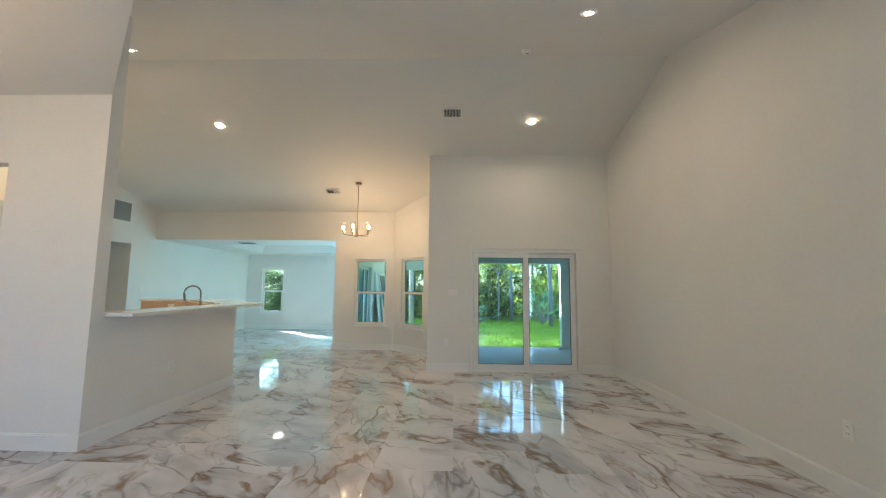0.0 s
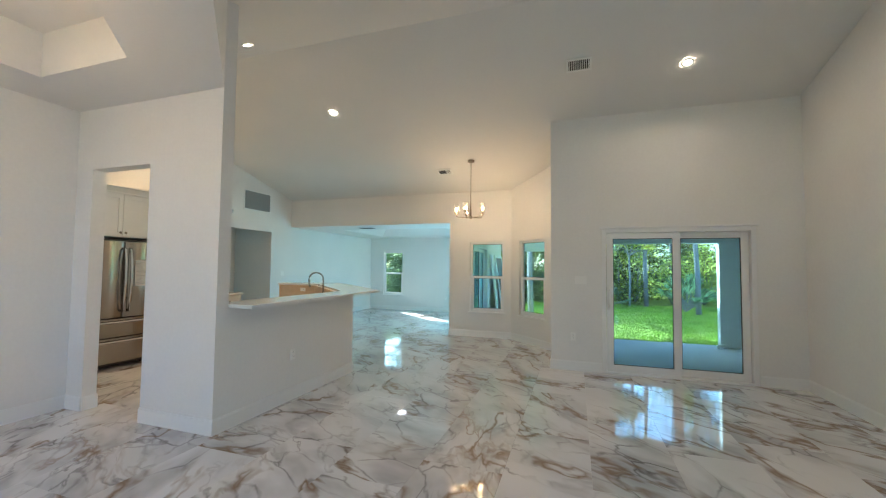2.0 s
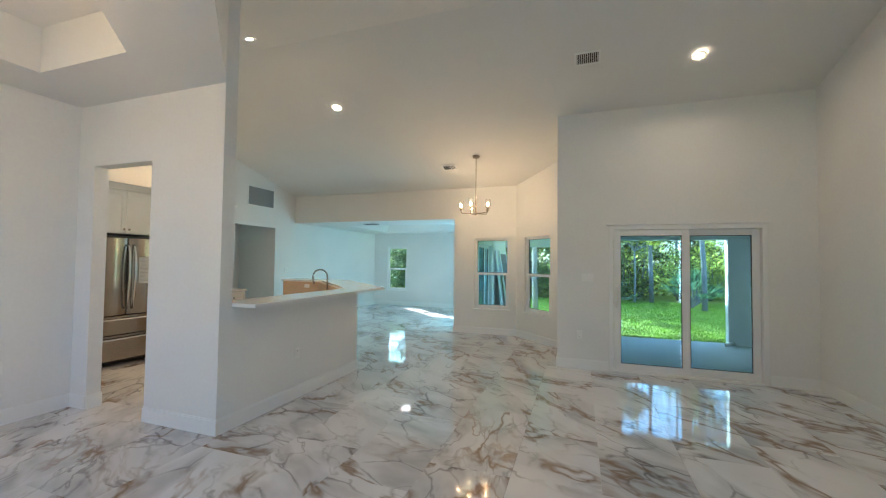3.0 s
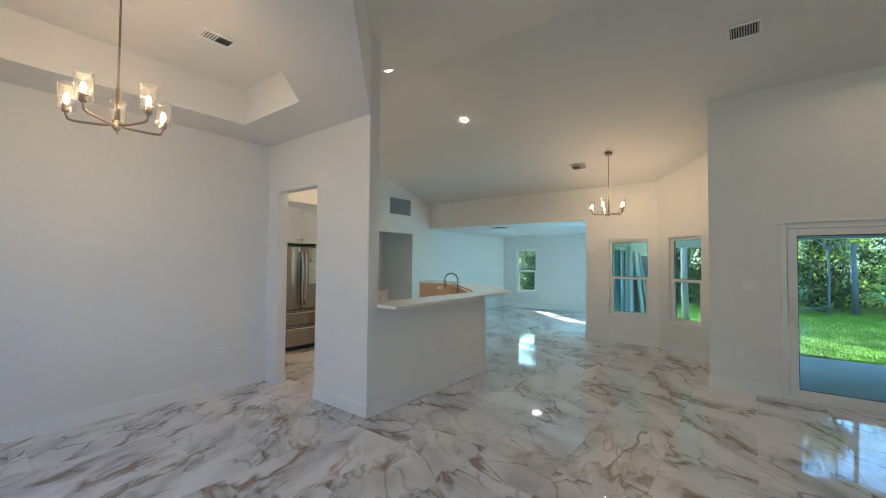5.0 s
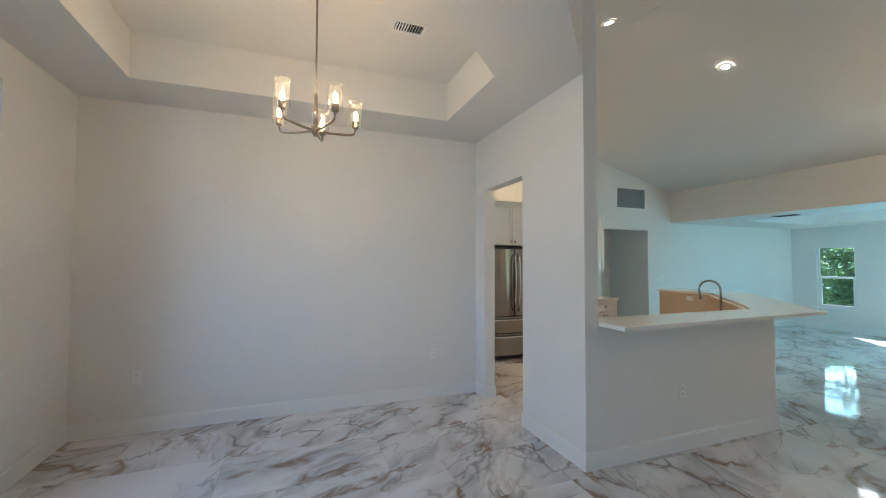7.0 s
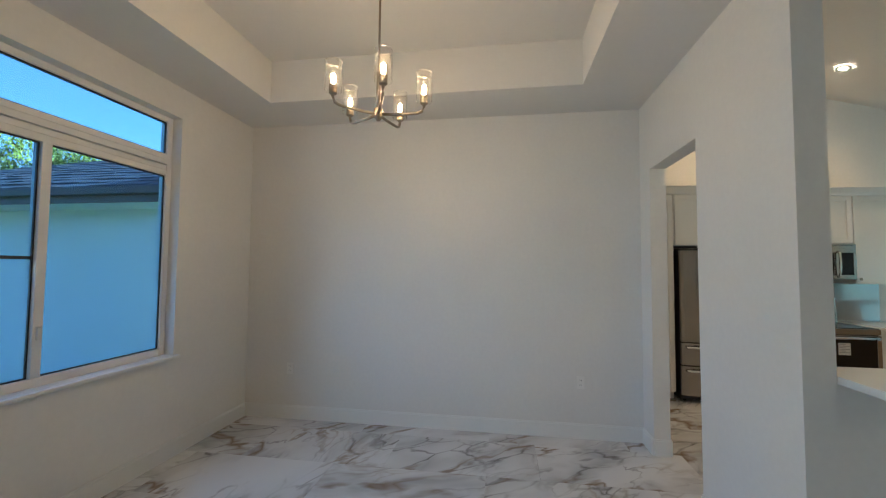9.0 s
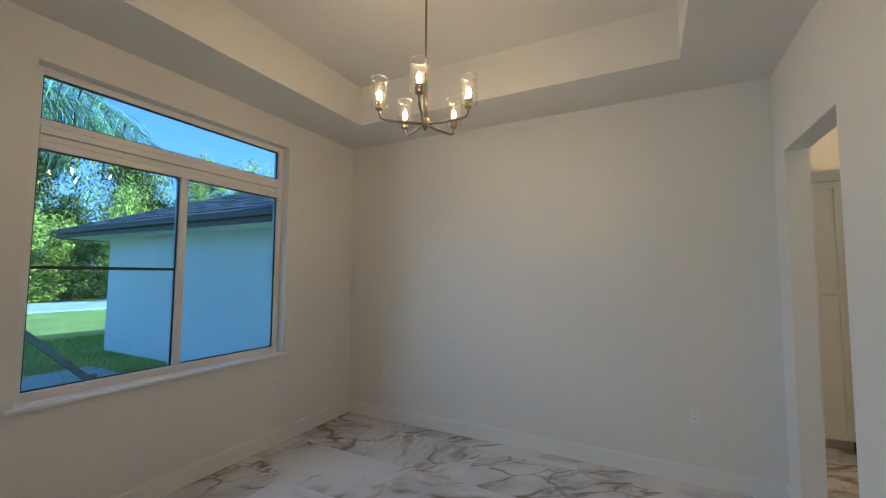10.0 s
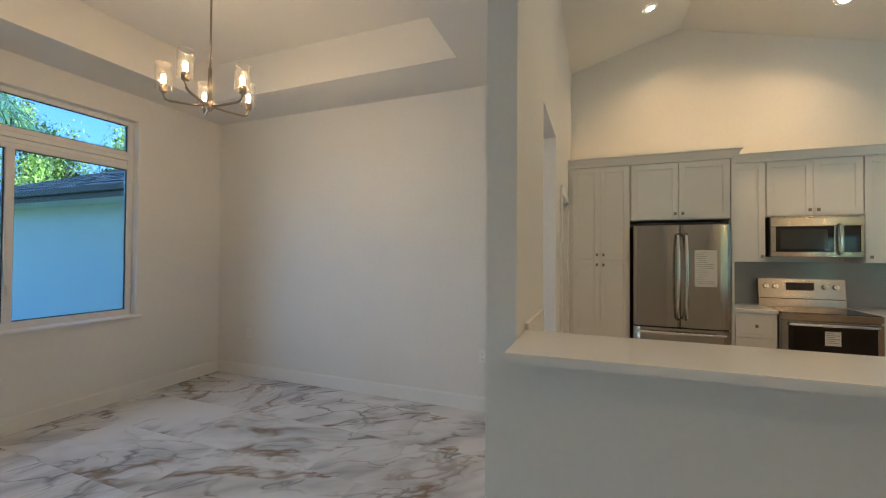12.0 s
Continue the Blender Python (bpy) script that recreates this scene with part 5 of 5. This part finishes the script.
def feather_palm(m, h, n=15, L=2.6):
    """A queen palm: trunk and arching fronds with hanging leaflets."""
    rng = random.Random(21)
    pm = root("palm_tree", m, "queen palm with long arching fronds", "palm tree")
    made("trunk", BARK, lambda bm: tube(bm, [(0, 0, 0), (0.03, 0, h * 0.5), (0, 0.02, h)], [0.16, 0.13, 0.11], 12), pm, smooth=True)
    for k in range(n):
        a, e = 2 * math.pi * k / n + rng.uniform(-0.15, 0.15), rng.uniform(0.15, 1.0)
        u = Vector((math.cos(a), math.sin(a), 0))
        pts = [Vector((0, 0, h)) + u * (L * t * math.cos(e * (1 - t))) + Vector((0, 0, L * (t * math.sin(e) - 0.62 * t * t))) for t in (i / 8 for i in range(9))]
        fr = made("frond", BARK, lambda bm: tube(bm, pts, [0.022 * (1 - 0.8 * i / 8) for i in range(9)], 5), pm)
        bm = bmesh.new()
        side = u.cross(Vector((0, 0, 1)))
        for i in range(74):
            t = 0.12 + 0.88 * i / 73
            j = min(7, int(t * 8))
            p = pts[j].lerp(pts[j + 1], t * 8 - j)
            for s in (-1, 1):
                l = L * 0.26 * math.sin(math.pi * min(1, 0.18 + 0.8 * t)) + 0.12
                d = (side * s * rng.uniform(0.7, 1.0) + u * 0.45 + Vector((0, 0, rng.uniform(-0.55, 0.1)))).normalized()
                q = p + d * l * 0.55
                r = p + d * l + Vector((0, 0, -0.35 * l))
                w = d.cross(Vector((0, 0, 1))).normalized() * 0.014
                bm.faces.new([bm.verts.new(v) for v in (p, q + w, r, q - w)])
        flat_part("leaflets", bm, PALM, fr)
    return pm


rng = random.Random(5)
# A yellow sun highlight put into one palmetto's leaf colour.
PALM_LIT = leaf_material("palm_leaf_painted_sunlit", (0.42, 0.42, 0.06))
fan_palm(54, pose(2.2, 19.8, 2.0), 16, 0.85, PALM_LIT, 2.2)
kinds = [tree(31, 9.5, pose(-1.45, 14.2, -0.2), 0.03), tree(32, 12, pose(2.9, 20.0, -0.2), 0.03, 0.55), tree(33, 8, pose(7.6, 20.5, -0.2), 0.08, 0.6, 0.19)]
bushes = [shrub(41, pose(0.4, 20.6, -0.2), 1.3, 0.15, 1700), shrub(42, pose(2.0, 22.4, -0.2), 1.6, 0.16, 2000, LEAF_LIT), shrub(43, pose(5.6, 21.9, -0.2), 1.1, 0.13, 1500, LEAF_LIT)]
thickets = [shrub(44, pose(-9.0, -27.6, -0.2), 2.9, 0.17, 9000, LEAF_LIT), shrub(45, pose(-14.0, -27.8, -0.2), 2.5, 0.15, 9000)]
fans = [fan_palm(51, pose(4.0, 18.2, -0.2), 18, 1.1), fan_palm(52, pose(1.3, 18.9, -0.2, 0, 0, 40), 14, 0.7)]
copy_thing(kinds[1], pose(4.2, 17.3, -0.2, 0, 3, 130))
# Trees added mostly out of view to cast shade on the lawn.
for x, y in ((-3.9, 21.6), (-7.2, 22.6), (-5.4, 24.4)):
    copy_thing(kinds[0], pose(x, y, -0.2, 0, 0, x * 70))
for k in range(12):
    copy_thing(kinds[k % 3], pose(-3 + 18 * ((k * 0.618) % 1), 23 + 11 * rng.random(), -0.2, 0, 0, rng.uniform(0, 360)) @ Matrix.Diagonal((1, 1, rng.uniform(0.85, 1.3), 1)))
for k in range(26):
    copy_thing(bushes[k % 3], pose(-4.5 + 16 * k / 25 + rng.uniform(-0.5, 0.5), 20.8 + 5 * rng.random(), -0.2, 0, 0, rng.uniform(0, 360)) @ Matrix.Diagonal((1, 1, rng.uniform(0.9, 1.7), 1)))
for k in range(4):
    copy_thing(fans[k % 2], pose(-6 + 16 * k / 3, 19.6 + 2 * rng.random(), -0.2, 0, 0, rng.uniform(0, 360)))
for k in range(26):
    copy_thing(kinds[k % 3], pose(-34 + 34 * ((k * 0.618) % 1), -30 - 12 * rng.random(), -0.2, 0, 0, rng.uniform(0, 360)) @ Matrix.Diagonal((1, 1, 0.78, 1)))
for k in range(34):
    copy_thing(bushes[k % 3], pose(-32 + 30 * k / 33, -28.5 - 3 * rng.random(), -0.2, 0, 0, rng.uniform(0, 360)))
# Thicket row added beside the view so its shadow bands the lawn.
for k in range(4):
    copy_thing(thickets[1], pose(-6.2 + 2.0 * k, 20.6 + 0.5 * k, -0.2, 0, 0, 80 * k))
for x, y in ((-9.0, 19.6), (-10.6, 21.4), (-8.0, 22.0)):
    copy_thing(thickets[1], pose(x, y, -0.2, 0, 0, 40 * x) @ Matrix.Diagonal((0.8, 0.8, 0.55, 1)))
for k in range(4):
    copy_thing(thickets[1], pose(-8.5 - 2.2 * k, 31 + (k % 3), -0.2, 0, 0, k * 50))
for k in range(2):
    copy_thing(bushes[0], pose(-8.6 - 2.9 * k, 24.5 + (k % 3), -0.2, 0, 0, k * 70))
for x, y in ((-10.2, 27.0), (-12.6, 29.5)):
    copy_thing(kinds[int(abs(x)) % 3], pose(x, y, -0.2, 0, 0, x * 50))
for k in range(11):
    copy_thing(thickets[1], pose(-6 + 24 * k / 10, 29 + 4 * rng.random(), -0.2, 0, 0, rng.uniform(0, 360)) @ Matrix.Diagonal((1, 1, rng.uniform(0.7, 1.1), 1)))
for k in range(22):
    copy_thing(thickets[k % 2], pose(-36 + 36 * k / 21, -29.5 - 4 * rng.random(), -0.2, 0, 0, rng.uniform(0, 360)) @ Matrix.Diagonal((1, 1, rng.uniform(1.3, 2.3), 1)))
feather_palm(pose(-2.75, -6.6, -0.2), 4.8, 18, 3.1)


def lawn(name, x0, x1, y0, y1, count, seed, tall):
    """Single grass blades, joined."""
    g = np.random.default_rng(seed)
    p = np.stack([g.uniform(x0, x1, count), y0 + (y1 - y0) * g.random(count) ** 1.5, np.full(count, -0.17)], 1)
    a = g.uniform(0, 6.283, count)
    w = np.stack([np.cos(a), np.sin(a), np.zeros(count)], 1) * g.uniform(0.004, 0.008, (count, 1))
    tip = p + np.stack([g.normal(0, 0.03, count), g.normal(0, 0.03, count), g.uniform(0.5, 1.2, count) * tall], 1)
    v = np.stack([p - w, p + w, tip], 1).reshape(-1, 3)
    me = bpy.data.meshes.new(name)
    me.from_pydata(v.tolist(), [], np.arange(count * 3).reshape(-1, 3).tolist())
    me.materials.append(BLADE)
    return tagged(new(name, me), "short green grass blades", "grass", kind="stuff")


lawn("grass", -2.2, 6.5, 9.97, 20.5, 110000, 3, 0.055)
lawn("grass", -14.0, 1.0, -11.0, -2.5, 24000, 4, 0.10)


# ---- small fittings ----
def outlet(m, label="white duplex outlet with its cover plate", gangs=1, switch=False):
    """A wall plate; origin at its middle, room side to -y."""
    o = root("switch_plate" if switch else "outlet", m, label, "switch" if switch else "outlet", "" if switch else "wall outlets")
    w, h = 0.07 + 0.046 * (gangs - 1), 0.115
    block("plate", PLASTIC, -w / 2, -0.008, -h / 2, w / 2, 0, h / 2, o, 0.002)
    for g in range(gangs):
        x = (g - (gangs - 1) / 2) * 0.046
        if switch:
            block("rocker", PLASTIC, x - 0.016, -0.012, -0.033, x + 0.016, -0.0082, 0.033, o, 0.002)
        else:
            for z in (-0.022, 0.022):
                r = block("receptacle", PLASTIC, x - 0.016, -0.011, z - 0.014, x + 0.016, -0.0082, z + 0.014, o, 0.003)
                made("slot", DARK, lambda bm: (box(bm, x - 0.008, -0.0116, z - 0.004, x - 0.005, -0.0111, z + 0.006), box(bm, x + 0.005, -0.0116, z - 0.004, x + 0.008, -0.0111, z + 0.006)), r, "dark slots")
    return o


outlet(pose(DIN_X, 2.75, 0.51, 0, 0, 90))
outlet(pose(DIN_X, -0.15, 0.51, 0, 0, 90))
outlet(pose(-1.79, WIN, 0.51, 0, 0, 180))
outlet(pose(RIGHT, 2.81, 0.455, 0, 0, -90))
outlet(pose(-0.06, SLIDE, 0.485))
outlet(pose(-4.1, BACK, 0.45))
outlet(pose(COL, 4.31, 0.493, 0, 0, 90))
outlet(pose(-5.20, 7.273, 1.0, 0, 90, 0), "white duplex outlet set sideways in the plywood lining")
outlet(pose(LEFT + 0.008, 5.13, 1.12, 0, 0, 90))
outlet(pose(0.048, SLIDE, 1.307), "white three-gang switch plate", 3, True)
outlet(pose(LEFT, 8.64, 1.28, 0, 0, 90), "white two-gang switch plate", 2, True)


def register(m, w, h, label, blades=9):
    """A ceiling supply register: frame with slanted blades in two banks. Origin at its middle, facing -z."""
    v = root("ceiling_register", m, label, "air register", "ceiling registers")
    f = 0.028
    made("frame", TRIM, lambda bm: (box(bm, -w / 2, -h / 2, -0.008, w / 2, -h / 2 + f, 0, 0.002), box(bm, -w / 2, h / 2 - f, -0.008, w / 2, h / 2, 0, 0.002), box(bm, -w / 2, -h / 2 + f, -0.008, -w / 2 + f, h / 2 - f, 0, 0.002), box(bm, w / 2 - f, -h / 2 + f, -0.008, w / 2, h / 2 - f, 0, 0.002)), v)
    block("backing", DARK, -w / 2 + f, -h / 2 + f, -0.0015, w / 2 - f, h / 2 - f, -0.0005, v, label="dark duct behind the blades")
    n = blades
    for k in range(n):
        x = -w / 2 + f + (w - 2 * f) * (k + 0.5) / n
        s = 0.0035 if k < n / 2 else -0.0035
        made("blade", TRIM, lambda bm: slab(bm, [(x - s, -h / 2 + f, -0.002), (x - s, h / 2 - f, -0.002), (x + s, h / 2 - f, -0.011), (x + s, -h / 2 + f, -0.011)], (0.0012, 0, 0)), v)
    return v


back = -math.degrees(math.atan(PITCH))
register(pose(0.03, 5.68, vault(5.68), back), 0.30, 0.22, "white ceiling supply register with dark slots", 11)
register(pose(-2.46, 7.97, vault(7.97), back), 0.30, 0.20, "white ceiling supply register with dark slots")
register(pose(-3.52, 2.03, TRAY_Z, 0, 0, 90), 0.28, 0.17, "white tray ceiling register with dark slots", 10)
for piece in register(pose(-5.06, 9.55, 2.448), 0.36, 0.20, "dark bronze family room ceiling register").children:
    piece.data.materials[0] = FASCIA
register(pose(-4.2, 12.62, 2.448), 0.30, 0.15, "white family room ceiling register")
sd = root("smoke_detector", pose(0.93, 4.45, vault(4.45), -back), "round white smoke detector on the vault", "smoke detector")
made("case", PLASTIC, lambda bm: (cyl(bm, (0, 0, -0.012), (0, 0, 0), 0.07, 0.07, 32), cyl(bm, (0, 0, -0.038), (0, 0, -0.012), 0.045, 0.062, 32)), sd)
made("grille", GREY, lambda bm: cyl(bm, (0, 0, -0.040), (0, 0, -0.038), 0.02, 0.02, 20), sd)

gr = root("return_grille", pose(LEFT, 7.79, 2.93, 0, 0, 90), "large grey return air grille high on the wall", "air grille")
made("frame", TRIM, lambda bm: (box(bm, -0.40, -0.01, -0.225, 0.40, 0, -0.20, 0.002), box(bm, -0.40, -0.01, 0.20, 0.40, 0, 0.225, 0.002), box(bm, -0.40, -0.01, -0.20, -0.375, 0, 0.20, 0.002), box(bm, 0.375, -0.01, -0.20, 0.40, 0, 0.20, 0.002)), gr)
block("backing", GREY, -0.375, -0.003, -0.20, 0.375, -0.001, 0.20, gr)
for k in range(24):
    z = -0.195 + 0.0165 * k
    made("louvre", GREY, lambda bm: slab(bm, [(-0.375, -0.003, z), (0.375, -0.003, z), (0.375, -0.011, z + 0.008), (-0.375, -0.011, z + 0.008)], (0, 0, 0.001)), gr)


# ---- floor tiles ----
ROOMS = [(LEFT, RIGHT, 3.30, SLIDE), (LEFT, -0.37, SLIDE, FAR + T), (DIN_X, RIGHT, WIN, 3.30), (LEFT, -2.40, FAR + T, BACK), (PIER, RIGHT, FRONT, WIN), (LEFT - 1.4, LEFT, 7.30, 8.25)]
TW, TL, GAP = 0.605, 1.21, 0.0008
shared = {}
for i in range(-15, 8):
    for j in range(-4, 13):
        x0 = -0.52 + TW * i
        y0 = 1.91 + TL * j + (TL / 3 if i % 2 else 0.0) - TL
        cell = (x0 + GAP, x0 + TW - GAP, y0 + GAP, y0 + TL - GAP)
        cuts = []
        for a, b, c, d in ROOMS:
            q = (max(a, cell[0]), min(b, cell[1]), max(c, cell[2]), min(d, cell[3]))
            if q[1] - q[0] > 0.004 and q[3] - q[2] > 0.004:
                cuts.append(q)
        if not cuts:
            continue
        cx, cy = x0 + TW / 2, y0 + TL / 2
        key = tuple(round(v - (cx if k % 4 < 2 else cy), 4) for q in cuts for k, v in enumerate(q))
        if key not in shared:
            bm = bmesh.new()
            for a, b, c, d in cuts:
                box(bm, a - cx, c - cy, -0.0115, b - cx, d - cy, 0.0)
            me = bpy.data.meshes.new("tile")
            bm.to_mesh(me)
            bm.free()
            me.materials.append(MARBLE)
            shared[key] = me
        tile = new("tile", shared[key])
        tile.location = (cx, cy, 0)
        tile.parent = floor
